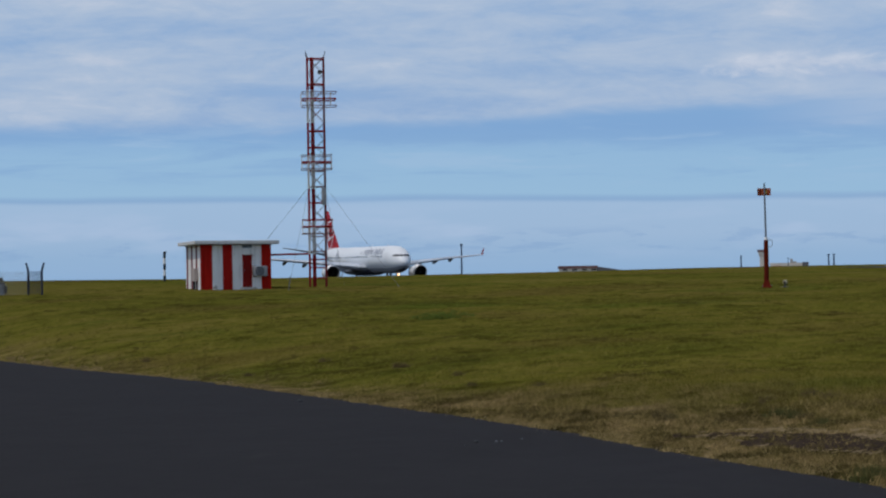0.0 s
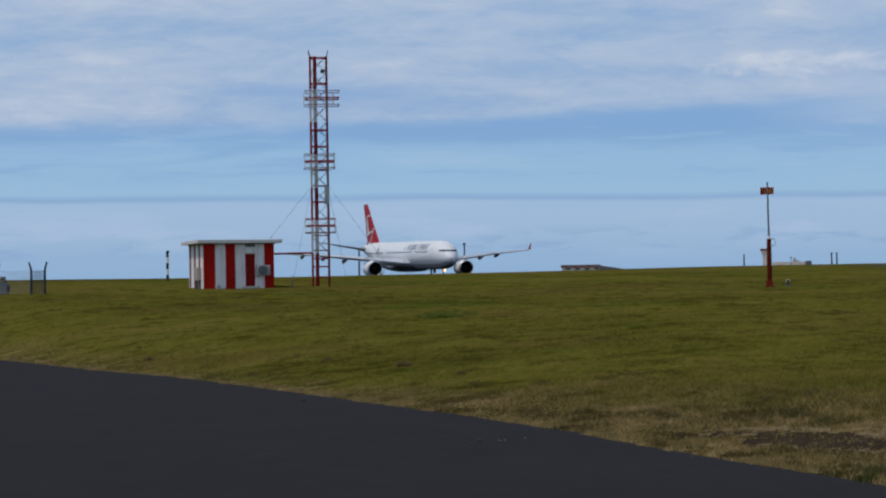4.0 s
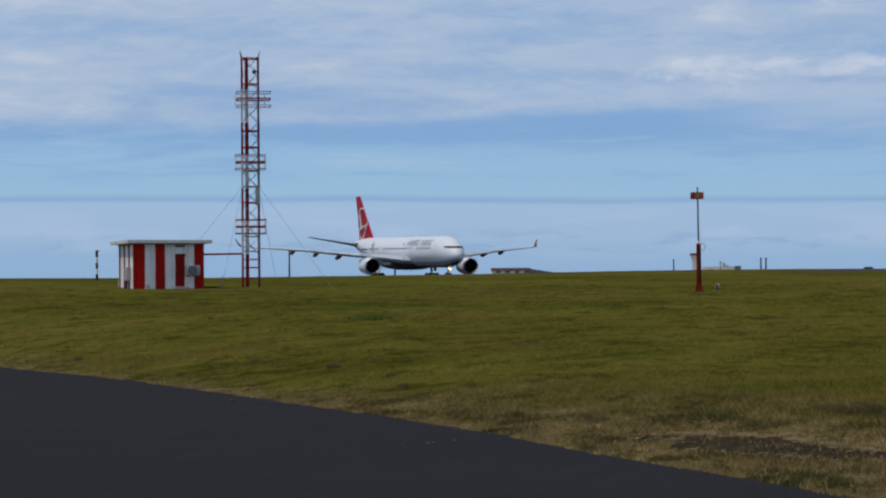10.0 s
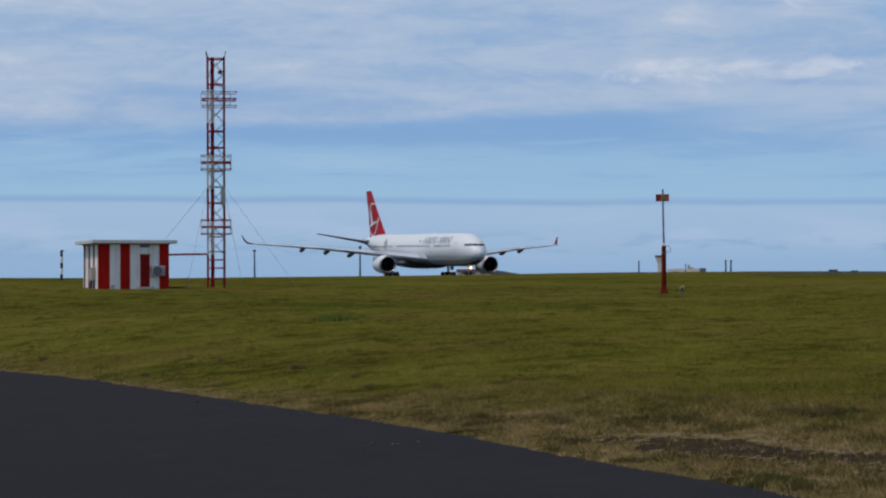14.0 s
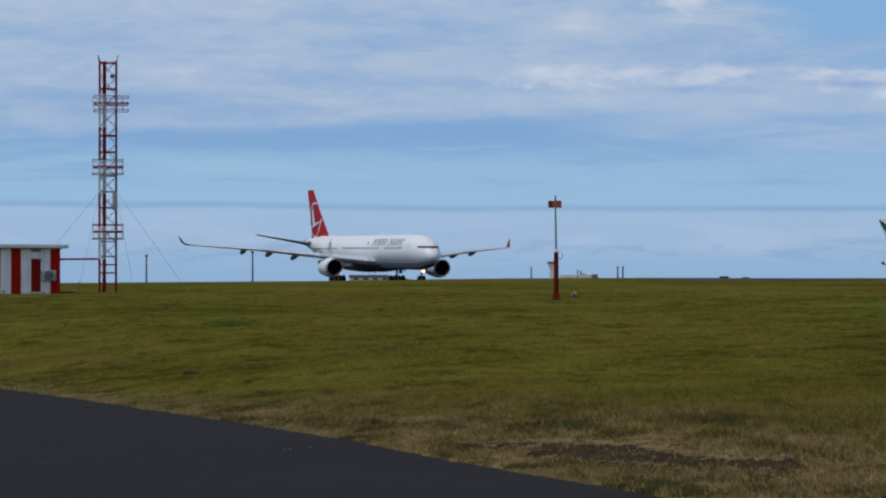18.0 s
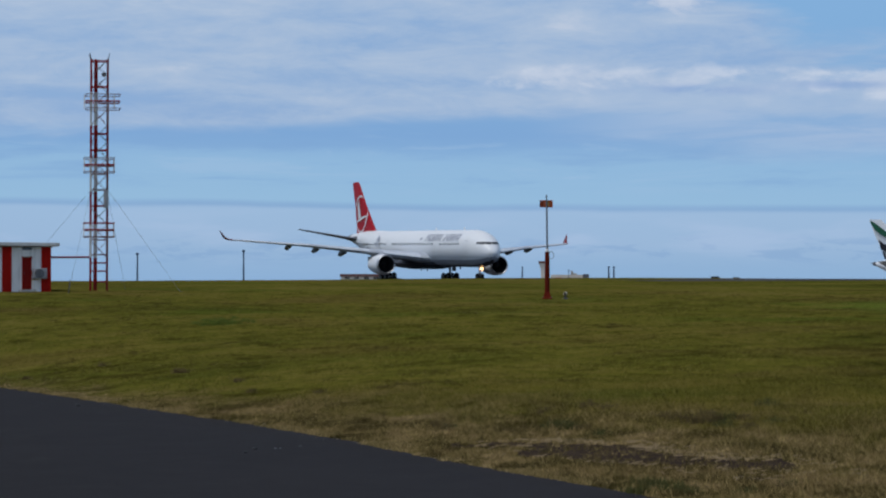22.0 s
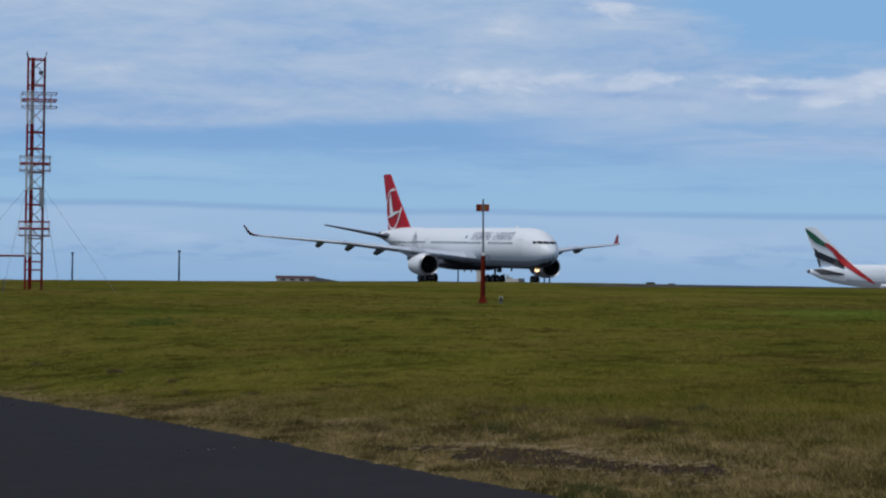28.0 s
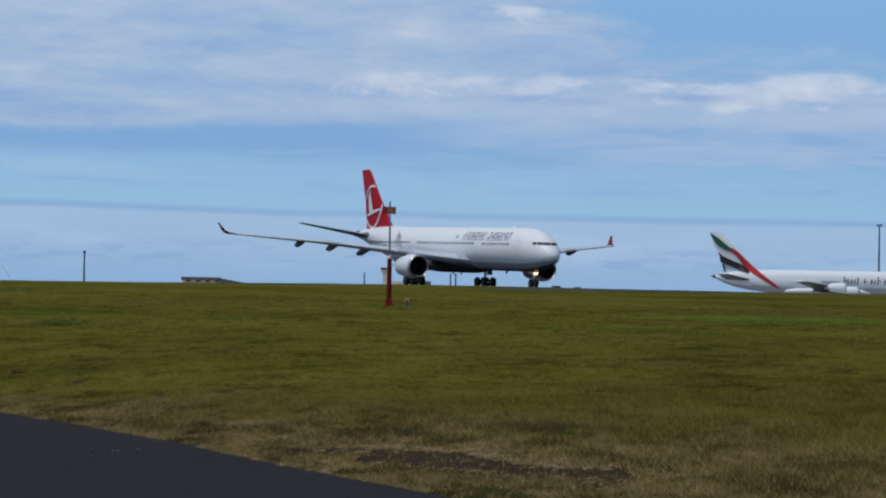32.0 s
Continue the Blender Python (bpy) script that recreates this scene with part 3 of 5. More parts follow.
def build_road():
    bm = bmesh.new()
    ys = [-60 + 4 * i for i in range(20)] + [20 + 0.25 * i for i in range(400)] + [121 + 5 * i for i in range(14)]
    edge = []
    for y in ys:
        x = road_edge(y) - 0.10 + (0.10 + 0.30 * smooth(y, 35, 65)) * noise.noise(Vector((y * 0.7, 0, 0))) + (0.05 + 0.12 * smooth(y, 35, 65)) * noise.noise(Vector((y * 2.6, 4, 0)))
        edge.append((x, y))
    top = [bm.verts.new((x, y, 0.0)) for x, y in edge]
    rim = [bm.verts.new((x + 0.06, y, -0.05)) for x, y in edge]
    far = [bm.verts.new((min(x - 30, -75), y, 0.0)) for x, y in edge]
    for i in range(len(ys) - 1):
        bm.faces.new((top[i], far[i], far[i + 1], top[i + 1]))
        bm.faces.new((rim[i], top[i], top[i + 1], rim[i + 1]))
    ob = link_mesh("road", bm, ASPHALT, smooth=False)
    tagged(ob, "dark smooth asphalt road with a ragged grass edge", "road", kind="structure")
    # the lane on which the airliner taxis
    bm = bmesh.new()
    rows = []
    for i in range(60):
        q = -260 + 10 * i
        row = []
        for o in (-55, -38, -20, -10, 0, 10, 20):
            p = PATH0 + FWD * q + Vector((FWD.y, -FWD.x)) * o
            row.append(bm.verts.new((p.x, p.y, ground(p.x, p.y) + 0.02)))
        rows.append(row)
    for a, b in zip(rows, rows[1:]):
        for i in range(6):
            bm.faces.new((a[i], a[i + 1], b[i + 1], b[i]))
    ob = link_mesh("taxiway", bm, RUNWAY)
    tagged(ob, "grey asphalt taxiway on the crest of the field", "taxiway", kind="structure")


build_road()


def build_apron():
    """The concrete stand beyond the crest, under the parked jet and the terminal."""
    bm = bmesh.new()
    rows = []
    for d in (660, 720, 800, 880, 960, 1040, 1120, 1250):
        rows.append([bm.verts.new(spot(-6 + 1.0 * k, d) + Vector((0, 0, 0.06))) for k in range(23)])
    for a, b in zip(rows, rows[1:]):
        for i in range(22):
            bm.faces.new((a[i], a[i + 1], b[i + 1], b[i]))
    ob = link_mesh("apron", bm, CONCRETE)
    tagged(ob, "pale grey concrete apron beyond the crest", "apron", kind="structure")


build_apron()

# ---- airliners ----


def section(x, zt, zb, hw, seg=28):
    """A fuselage ring at x: top, bottom and half width."""
    zc, hh = (zt + zb) / 2, (zt - zb) / 2
    return [(x, hw * math.sin(2 * math.pi * i / seg), zc + hh * math.cos(2 * math.pi * i / seg)) for i in range(seg)]


def foil(x, y, z, chord, thick, up=(0, 0, 1)):
    """A wing section with its leading edge at x, y, z; up is the section's thickness direction."""
    prof = [(0, 0), (0.02, 0.35), (0.08, 0.68), (0.25, 1.0), (0.5, 0.86), (0.75, 0.45), (1.0, 0.04),
            (1.0, -0.04), (0.75, -0.22), (0.5, -0.5), (0.25, -0.68), (0.08, -0.5), (0.02, -0.28)]
    u = Vector(up)
    return [tuple(Vector((x - c * chord, y, z)) + u * (h * thick * chord * 0.6)) for c, h in prof]


def wheel(parent, x, y, r, w, name="wheel"):
    """A wheel with its tyre and rim, free to turn about its axle."""
    hub = bmesh.new()
    turned([(-w * 0.35, r * 0.18), (-w * 0.34, r * 0.5), (-w * 0.30, r * 0.62), (w * 0.30, r * 0.62), (w * 0.34, r * 0.5), (w * 0.35, r * 0.18)], 16, None, hub)
    hub.transform(pose(0, 0, 0, 0, 0, 90))
    ob = part(name, hub, HUB, parent, "grey metal wheel hub")
    ob.location = (x, y, r)
    t = bmesh.new()
    turned([(-w * 0.38, r * 0.60), (-w * 0.5, r * 0.72), (-w * 0.5, r * 0.88), (-w * 0.40, r * 0.97), (0, r), (w * 0.40, r * 0.97), (w * 0.5, r * 0.88), (w * 0.5, r * 0.72), (w * 0.38, r * 0.60)], 20, None, t, False)
    t.transform(pose(0, 0, 0, 0, 0, 90))
    part("tyre", t, TYRE, ob, "black rubber tyre")
    return ob


def engine(parent, x, y, z, r=1.55, length=5.0, pylon_to=None):
    """An underwing engine: nacelle with a bright lip, fan, spinner, core and pylon."""
    m = Matrix.Translation((x, y, z))
    nac = turned([(-0.12, r * 0.80), (0.0, r * 0.86), (-0.35, r * 0.95), (-1.2, r), (-2.4, r * 0.99), (-length * 0.8, r * 0.86), (-length, r * 0.74), (-length + 0.02, r * 0.70), (-length * 0.6, r * 0.72), (-1.3, r * 0.78), (-0.5, r * 0.80)], 32, m, None, False)
    e = part("engine_nacelle", nac, WHITE, parent, "white engine nacelle")
    lip = turned([(-0.30, r * 0.80), (-0.06, r * 0.815), (0.03, r * 0.86), (-0.02, r * 0.90), (-0.34, r * 0.957), (-0.36, r * 0.945)], 32, m, None, False)
    part("intake_lip", lip, METAL, e, "polished metal intake lip")
    # the liner's black puts the intake's inner shade into colour
    part("intake_liner", turned([(-0.10, r * 0.802), (-0.5, r * 0.79), (-1.6, r * 0.77), (-1.6, r * 0.765), (-0.5, r * 0.785), (-0.10, r * 0.797)], 32, m, None, False), BLACK, e, "intake liner, black for the shade inside")
    fan = bmesh.new()
    for k in range(22):
        a = 2 * math.pi * k / 22
        pts = []
        for rr, tw in ((0.25, 0.5), (0.55, 0.35), (0.785, 0.22)):
            for s in (-1, 1):
                b = a + s * 0.11
                pts.append(fan.verts.new((-1.25 + s * tw * 0.35, r * rr * math.cos(b), r * rr * math.sin(b))))
        fan.faces.new((pts[0], pts[1], pts[3], pts[2]))
        fan.faces.new((pts[2], pts[3], pts[5], pts[4]))
    fan.transform(m)
    part("fan", fan, FAN, e, "dark fan blades")
    part("spinner", turned([(-0.55, 0.02), (-0.7, r * 0.12), (-1.0, r * 0.22), (-1.3, r * 0.27)], 18, m), FAN, e, "dark spinner")
    part("fan_duct", turned([(-1.55, r * 0.05), (-1.56, r * 0.79), (-1.75, r * 0.79), (-1.76, r * 0.05)], 24, m), BLACK, e, "dark duct behind the fan")
    part("exhaust_cone", turned([(-length * 0.8, r * 0.60), (-length - 0.4, r * 0.5), (-length - 1.3, r * 0.34), (-length - 2.0, r * 0.06)], 24, m), METAL, e, "bare metal exhaust cone")
    if pylon_to:
        px, pz = pylon_to
        rings = [[(x - 0.9, y - 0.02, z + r * 0.9), (x - 0.9, y + 0.02, z + r * 0.9), (x - 0.9, y + 0.02, z + r * 0.98), (x - 0.9, y - 0.02, z + r * 0.98)],
                 [(x - 2.6, y - 0.22, z + r * 0.6), (x - 2.6, y + 0.22, z + r * 0.6), (x - 2.6, y + 0.16, z + r * 1.18), (x - 2.6, y - 0.16, z + r * 1.18)],
                 [(px, y - 0.24, z + r * 0.5), (px, y + 0.24, z + r * 0.5), (px, y + 0.2, pz + 0.1), (px, y - 0.2, pz + 0.1)],
                 [(px - 4.0, y - 0.05, pz - 0.6), (px - 4.0, y + 0.05, pz - 0.6), (px - 4.0, y + 0.05, pz), (px - 4.0, y - 0.05, pz)]]
        part("pylon", loft(rings), GREY, e, "grey engine pylon")
    return e


def gear_leg(parent, x, y, top, r, wheels, twin, bogie=False):
    """A landing gear leg with its wheels; wheels: list of x offsets, twin: half the track of a pair."""
    bm = bmesh.new()
    tube((x, y, r * 1.0), (x, y, top), 0.14, 0.20, 12, bm)
    tube((x, y, r * 1.2), (x + 1.3, y * 0.82, top), 0.07, 0.07, 8, bm)
    if bogie:
        tube((x + wheels[0], y, r), (x + wheels[-1], y, r), 0.11, 0.11, 8, bm)
    for o in wheels:
        tube((x + o, y - twin, r), (x + o, y + twin, r), 0.07, 0.07, 8, bm)
    leg = part("landing_gear_leg", bm, METAL, parent, "metal landing gear leg")
    made = []
    for o in wheels:
        for s in (-1, 1):
            made.append(wheel(parent, x + o, y + s * twin, r, 0.45 if bogie else 0.36))
    return made


def side_z(z, zc, rad):
    """Half width of a round fuselage at height z."""
    return math.sqrt(max(0.0, rad * rad - (z - zc) ** 2))


def curved_patch(x0, x1, z0, z1, side, zc, rad, proud=0.012, slant=0.0, bm=None):
    """A thin plate lying on the fuselage's round side."""
    bm = bm or bmesh.new()
    rows = []
    for i in range(5):
        z = z0 + (z1 - z0) * i / 4
        y = side * (side_z(z, zc, rad) + proud)
        s = slant * i / 4
        rows.append((bm.verts.new((x0 + s, y, z)), bm.verts.new((x1 + s, y, z))))
    for a, b in zip(rows, rows[1:]):
        bm.faces.new((a[0], a[1], b[1], b[0]) if side < 0 else (a[0], b[0], b[1], a[1]))
    return bm


ZC, RAD = 5.30, 2.82
FUSELAGE = [(-1.09, 4.66, 4.52, 0.06), (-1.19, 4.94, 4.24, 0.36), (-1.42, 5.26, 3.94, 0.72), (-1.85, 5.68, 3.62, 1.08), (-2.52, 6.22, 3.28, 1.48), (-3.29, 6.76, 3.02, 1.84),
            (-4.15, 7.24, 2.8, 2.16), (-5.2, 7.66, 2.64, 2.43), (-6.44, 7.94, 2.53, 2.65), (-7.88, 8.09, 2.48, 2.79), (-9.5, 8.12, 2.48, 2.82)]


def on_nose(y, z, proud=0.015):
    """The place on the nose's skin at this height and distance from the middle."""
    lo, hi = -9.5, -1.09
    for _ in range(30):
        x = (lo + hi) / 2
        for a, b in zip(FUSELAGE, FUSELAGE[1:]):
            if b[0] <= x <= a[0]:
                f = (a[0] - x) / (a[0] - b[0])
                zt, zb, hw = (a[k] + (b[k] - a[k]) * f for k in (1, 2, 3))
        inside = ((z - (zt + zb) / 2) / ((zt - zb) / 2)) ** 2 + (y / hw) ** 2 < 1
        if inside:
            lo = x
        else:
            hi = x
    return Vector((lo + proud, y * (1 + proud / 2), z + proud * 0.5))
TAXI_WHEELS = []


FIN = [(7.85, -49.7, 10.0, 0.09), (8.6, -50.9, 8.7, 0.10), (12.6, -55.0, 5.4, 0.10), (16.55, -58.6, 3.1, 0.09), (16.79, -59.0, 2.6, 0.05)]


def fin_half(x, z):
    """Half thickness of the fin at this place, a finger's width proud."""
    for (za, la, ca, ta), (zb, lb, cb, tb) in zip(FIN, FIN[1:]):
        if z <= zb:
            break
    f = min(max((z - za) / (zb - za), 0.0), 1.0)
    lead, chord, thick = la + (lb - la) * f, ca + (cb - ca) * f, ta + (tb - ta) * f
    c = min(max((lead - x) / chord, 0.02), 0.98)
    return 0.6 * thick * chord * lerp_table(c, [(0, 0.0), (0.02, 0.35), (0.08, 0.68), (0.25, 1.0), (0.5, 0.86), (0.75, 0.45), (1.0, 0.06)]) + 0.02


def build_airliner():
    plane = empty("airliner", Matrix(), "white twin-engine airliner with a red tail taxiing, nose lights on", "airplane")
    st = FUSELAGE
    st = st + [(-9.5 - 2.5 * i, 8.12, 2.48, 2.82) for i in range(1, 14)]
    st += [(-45, 8.12, 2.75, 2.78), (-48, 8.20, 3.3, 2.62), (-51, 8.22, 4.0, 2.34), (-54, 8.14, 4.75, 1.96), (-57, 7.92, 5.45, 1.52), (-60, 7.72, 6.1, 1.02), (-62.3, 7.5, 6.55, 0.6), (-63.4, 7.3, 6.8, 0.32), (-63.65, 7.15, 6.95, 0.1)]
    fus = part("fuselage", loft([section(*s) for s in st]), [WHITE, GREY, BELLY], plane, "white painted fuselage with shading painted into its underside")
    # faces turned downwards get grey, then dark grey: the underside's shading as colour
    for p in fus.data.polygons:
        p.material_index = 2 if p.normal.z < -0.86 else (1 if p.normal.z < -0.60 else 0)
    # on its wheels the body sits a little nose-down
    fus.matrix_local = Matrix.Translation((-32, 0, 5.23)) @ pose(0, 0, 0, 0, 1.0, 0) @ Matrix.Translation((32, 0, -5.3))
    part("tail_cone", loft([section(*q) for q in ((-60.9, 7.67, 6.26, 0.89), (-62.3, 7.53, 6.53, 0.62), (-63.4, 7.33, 6.77, 0.34), (-63.70, 7.17, 6.93, 0.12))]), BELLY, fus, "dark grey tail cone")
    belly = [(-19.5, 2.75, 0.5, 3.6), (-21, 2.35, 2.0, 3.7), (-24, 2.05, 2.9, 3.9), (-33, 2.0, 3.0, 3.9), (-38, 2.2, 2.6, 3.7), (-42, 2.6, 1.0, 3.3)]
    # the fairing's dark colour carries the shade below the body
    part("belly_fairing", loft([section(x, zt, zb, hw, 20) for x, zb, hw, zt in belly]), BELLY, fus, "wing to body fairing with underside shade in its colour")
    # flight deck windows
    for s in (-1, 1):
        for y0, y1, za, zb in ((0.04, 0.88, 5.93, 6.27), (0.92, 1.44, 5.93, 6.29), (1.48, 1.84, 5.95, 6.25)):
            bm = bmesh.new()
            rows = []
            for i in range(4):
                z = za + (zb - za) * i / 3
                rows.append([bm.verts.new(on_nose(s * (y0 + (y1 - y0) * j / 3) * (1 - 0.06 * i / 3), z)) for j in range(4)])
            for u, v in zip(rows, rows[1:]):
                for j in range(3):
                    bm.faces.new((u[j], u[j + 1], v[j + 1], v[j]))
            part("cockpit_window", bm, GLASS, fus, "dark cockpit window")
    # cabin windows, doors, grey-blue title bars
    for s in (-1, 1):
        x = -8.6
        while x > -53:
            if not any(abs(x + d) < 1.0 for d in (17.4, 37.5)):
                rad = 1.0 if x > -44 else 1.0 - (-44 - x) * 0.012
                bm = curved_patch(x, x - 0.27, 5.80, 6.10, s, ZC, RAD * rad, 0.008)
                part("cabin_window", bm, GLASS, fus, smooth=False)
            x -= 0.54
        for x in (-5.9, -17.9, -38.0, -52.2):
            rad = RAD * (0.965 if x > -7 else (1.0 if x > -44 else 0.88))
            bm = bmesh.new()
            for a, b, c, d in ((x, x - 1.07, 4.55, 4.59), (x, x - 1.07, 6.46, 6.50), (x, x - 0.04, 4.55, 6.50), (x - 1.03, x - 1.07, 4.55, 6.50)):
                curved_patch(a, b, c, d, s, ZC, rad, 0.012, 0, bm)
            part("cabin_door", bm, DOORLINE, fus, "door outlined in pale grey", smooth=False)
        # title: a row of upright bars and short cross bars, no letters
        x = -9.2
        for k in range(15):
            if k == 7:
                x -= 0.85
                continue
            bm = bmesh.new()
            curved_patch(x, x - 0.24, 6.36, 7.46, s, ZC, RAD, 0.012, -0.12, bm)
            if k % 4 != 1:
                curved_patch(x - 0.48, x - 0.66, 6.36, 7.46 if k % 3 else 6.95, s, ZC, RAD, 0.012, -0.12, bm)
            if k % 3 != 2:
                curved_patch(x - 0.12, x - 0.60, 7.24, 7.46, s, ZC, RAD, 0.014, -0.02, bm)
            if k % 2:
                curved_patch(x - 0.12, x - 0.60, 6.80, 7.06, s, ZC, RAD, 0.014, -0.02, bm)
            part("title_bar", bm, TITLE, fus, "grey-blue title lettering as bars", smooth=False)
            x -= 0.92
        part("small_flag", curved_patch(-24.3, -24.9, 6.60, 6.98, s, ZC, RAD, 0.012), TITLE, fus, "small dark flag mark", smooth=False)
        # pale grey flower ornament on the rear body
        bm = bmesh.new()
        for k in range(9):
            x0 = -41.0 - k * 0.9
            curved_patch(x0, x0 - 0.30, 5.0 - 0.1 * k, 7.5 - 0.18 * abs(k - 3), s, ZC + 0.10, RAD * (1.0 - 0.009 * k), 0.03, -1.6 + 0.35 * k, bm)
        part("tail_ornament", bm, mat_ornament(), fus, "pale grey line ornament", smooth=False)
    # wings
    for s in (-1, 1):
        rings = [foil(-20.6, s * 2.0, 3.45, 11.6, 0.15), foil(-21.3, s * 3.0, 3.55, 10.9, 0.15), foil(-25.3, s * 9.6, 4.42, 7.4, 0.125), foil(-30.7, s * 18.5, 5.45, 5.1, 0.10), foil(-37.8, s * 28.9, 6.36, 2.5, 0.085)]
        wing = part("wing", loft(rings), GREY, plane, "pale grey swept wing")
        # the winglet's red is darkened to hold the shade on its outer face
        wl = [foil(-37.8, s * 28.9, 6.36, 2.5, 0.09), foil(-38.7, s * 29.25, 6.48, 2.0, 0.08, (0, -s * 0.5, 0.85)), foil(-39.6, s * 29.55, 6.8, 1.35, 0.07, (0, -s * 0.9, 0.3)), foil(-40.7, s * 30.1, 7.88, 0.5, 0.07, (0, -s * 1, 0.15))]
        part("winglet", loft(wl), WINGLET, wing, "red winglet, darkened for its shaded outer face")
        # bright leading edge slats
        for (ya, yb) in ((3.6, 8.6), (10.4, 14.6), (14.7, 19.2), (19.3, 23.8), (23.9, 28.4)):
            def at(y):
                if y < 9.6:
                    g = (y - 3.0) / 6.6
                    return -21.3 - 4.0 * g, 3.55 + 0.87 * g, 10.9 - 3.5 * g, 0.15 - 0.025 * g
                if y < 18.5:
                    g = (y - 9.6) / 8.9
                    return -25.3 - 5.4 * g, 4.42 + 1.03 * g, 7.4 - 2.3 * g, 0.125 - 0.015 * g
                g = (y - 18.5) / 10.4
                return -30.7 - 7.1 * g, 5.45 + 0.91 * g, 5.1 - 2.6 * g, 0.11 - 0.01 * g
            rr = []
            for y in (ya, yb):
                x, z, c, t = at(y)
                k = c * t * 0.6
                rr.append([(x + 0.03, s * y, z), (x - 0.02 * c, s * y, z + 0.38 * k), (x - 0.09 * c, s * y, z + 0.73 * k), (x - 0.13 * c, s * y, z + 0.80 * k), (x - 0.10 * c, s * y, z - 0.56 * k), (x - 0.02 * c, s * y, z - 0.32 * k)])
            part("slat", loft(rr), SLAT, wing, "pale grey leading edge slat")
        # flap track fairings, coloured dark for the shade under the wing
        for (y, xx, z, ln) in ((6.6, -29.0, 3.9, 5.4), (12.6, -29.9, 4.62, 4.8), (16.6, -31.5, 5.08, 4.3), (20.6, -33.4, 5.46, 3.7)):
            prof = [(0.0, 0.03), (-0.12 * ln, 0.16), (-0.4 * ln, 0.30), (-0.7 * ln, 0.36), (-0.88 * ln, 0.22), (-ln, 0.03)]
            bm = turned(prof, 12, Matrix.Translation((xx, s * y, z + 0.06)) @ pose(0, 0, 0, 0, -7, 0) @ Matrix.Diagonal((1, 0.62, 1.30, 1)))
            part("flap_fairing", bm, BELLY, wing, "flap track fairing with the wing's shade in its colour")
        engine(plane, -21.3, s * 9.48, 2.50, 1.58, 5.0, (-25.3, 3.75))
        # tailplane, in a darker copy of the wing's grey for its shaded underside
        rings = [foil(-54.0, s * 0.8, 7.0, 5.6, 0.085), foil(-55.0, s * 2.2, 7.25, 5.0, 0.075), foil(-59.9, s * 9.85, 8.75, 2.0, 0.07)]
        part("tailplane", loft(rings), SHADEDGREY, plane, "grey tailplane, darkened for its shaded underside")
        part("tailplane_root", loft([foil(-53.6, s * 0.9, 6.95, 6.2, 0.16), foil(-54.6, s * 1.75, 7.12, 5.6, 0.14)]), BELLY, plane, "dark grey section at the tailplane root")
        # main gear: four-wheel bogies
        TAXI_WHEELS.extend((w, 0.70) for w in gear_leg(plane, -31.5, s * 5.34, 3.5, 0.70, (-0.99, 0.99), 0.70, True))
        part("gear_door", box(1.6, 0.06, 1.7, Matrix.Translation((-31.4, s * 5.95, 1.7)), 0.02), BELLY, plane, "dark grey landing gear door")
    # fin with rudder and its white emblem
    fin_rings = [foil(lead, 0, z, chord, thick, (0, 1, 0)) for z, lead, chord, thick in FIN]
    fin = part("fin", loft(fin_rings), RED, plane, "red tail fin with a white emblem")
    for s in (-1, 1):
        bm = bmesh.new()
        cx, cz, n = -57.1, 11.35, 48

        def on_fin(x, z, up=0.0):
            for (za, la, ca, _), (zb, lb, cb, _) in zip(FIN, FIN[1:]):
                if z <= zb:
                    break
            f = (z - za) / (zb - za)
            lead, chord = la + (lb - la) * f, ca + (cb - ca) * f
            x = min(max(x, lead - chord + 0.12), lead - 0.10)
            return bm.verts.new((x, s * (fin_half(x, z) + up), z))

        prev = None
        for k in range(n + 1):
            a = radians(360 * k / n)
            pair = [on_fin(cx + 1.04 * rr * math.cos(a), cz + rr * math.sin(a)) for rr in (3.15, 2.86)]
            if prev:
                bm.faces.new((prev[0], prev[1], pair[1], pair[0]))
            prev = pair
        # a slender rising body with a swept wing across it, as a plain shape
        for line, flat in (([(2.35, -1.0, 0.06), (1.5, -1.2, 0.50), (0.45, -0.9, 0.72), (-0.67, -0.6, 0.85)], False),
                           ([(-1.25, -2.5, 0.08), (-0.90, -0.6, 0.26), (-0.62, 1.2, 0.20), (-0.38, 2.9, 0.08)], True)):
            prev = None
            for dz, dx, hw in line:
                pair = [on_fin(cx + dx + (0 if flat else o * hw), cz + dz + (o * hw if flat else 0), 0.005) for o in (-1, 1)]
                if prev:
                    bm.faces.new((prev[0], prev[1], pair[1], pair[0]))
                prev = pair
        part("fin_emblem", bm, WHITE, fin, "white round emblem as a plain shape", smooth=False)
    # nose gear with its lights
    TAXI_WHEELS.extend((w, 0.53) for w in gear_leg(plane, -6.9, 0, 2.9, 0.53, (0.0,), 0.36))
    for dy, dz in ((0.16, 1.76), (-0.10, 2.36)):
        bm = turned([(0.12, 0.02), (0.11, 0.18), (0.0, 0.19), (-0.16, 0.12), (-0.2, 0.02)], 14, Matrix.Translation((-6.55, dy, dz)))
        part("taxi_light", bm, LAMP, plane, "glowing amber-white taxi light")
    # antennas
    for x in (-12.5, -24.0):
        part("antenna", loft([foil(x, 0, 8.1, 0.6, 0.10, (0, 1, 0)), foil(x - 0.25, 0, 8.5, 0.3, 0.10, (0, 1, 0))]), WHITE, fus, "white blade antenna")
    for x in (-14.0, -27.5, -30.0):
        part("antenna", loft([foil(x, 0, 2.5, 0.7, 0.10, (0, 1, 0)), foil(x - 0.3, 0, 1.75 if x < -20 else 2.1, 0.35, 0.10, (0, 1, 0))]), DARKGREY, fus, "dark blade antenna")
    return plane


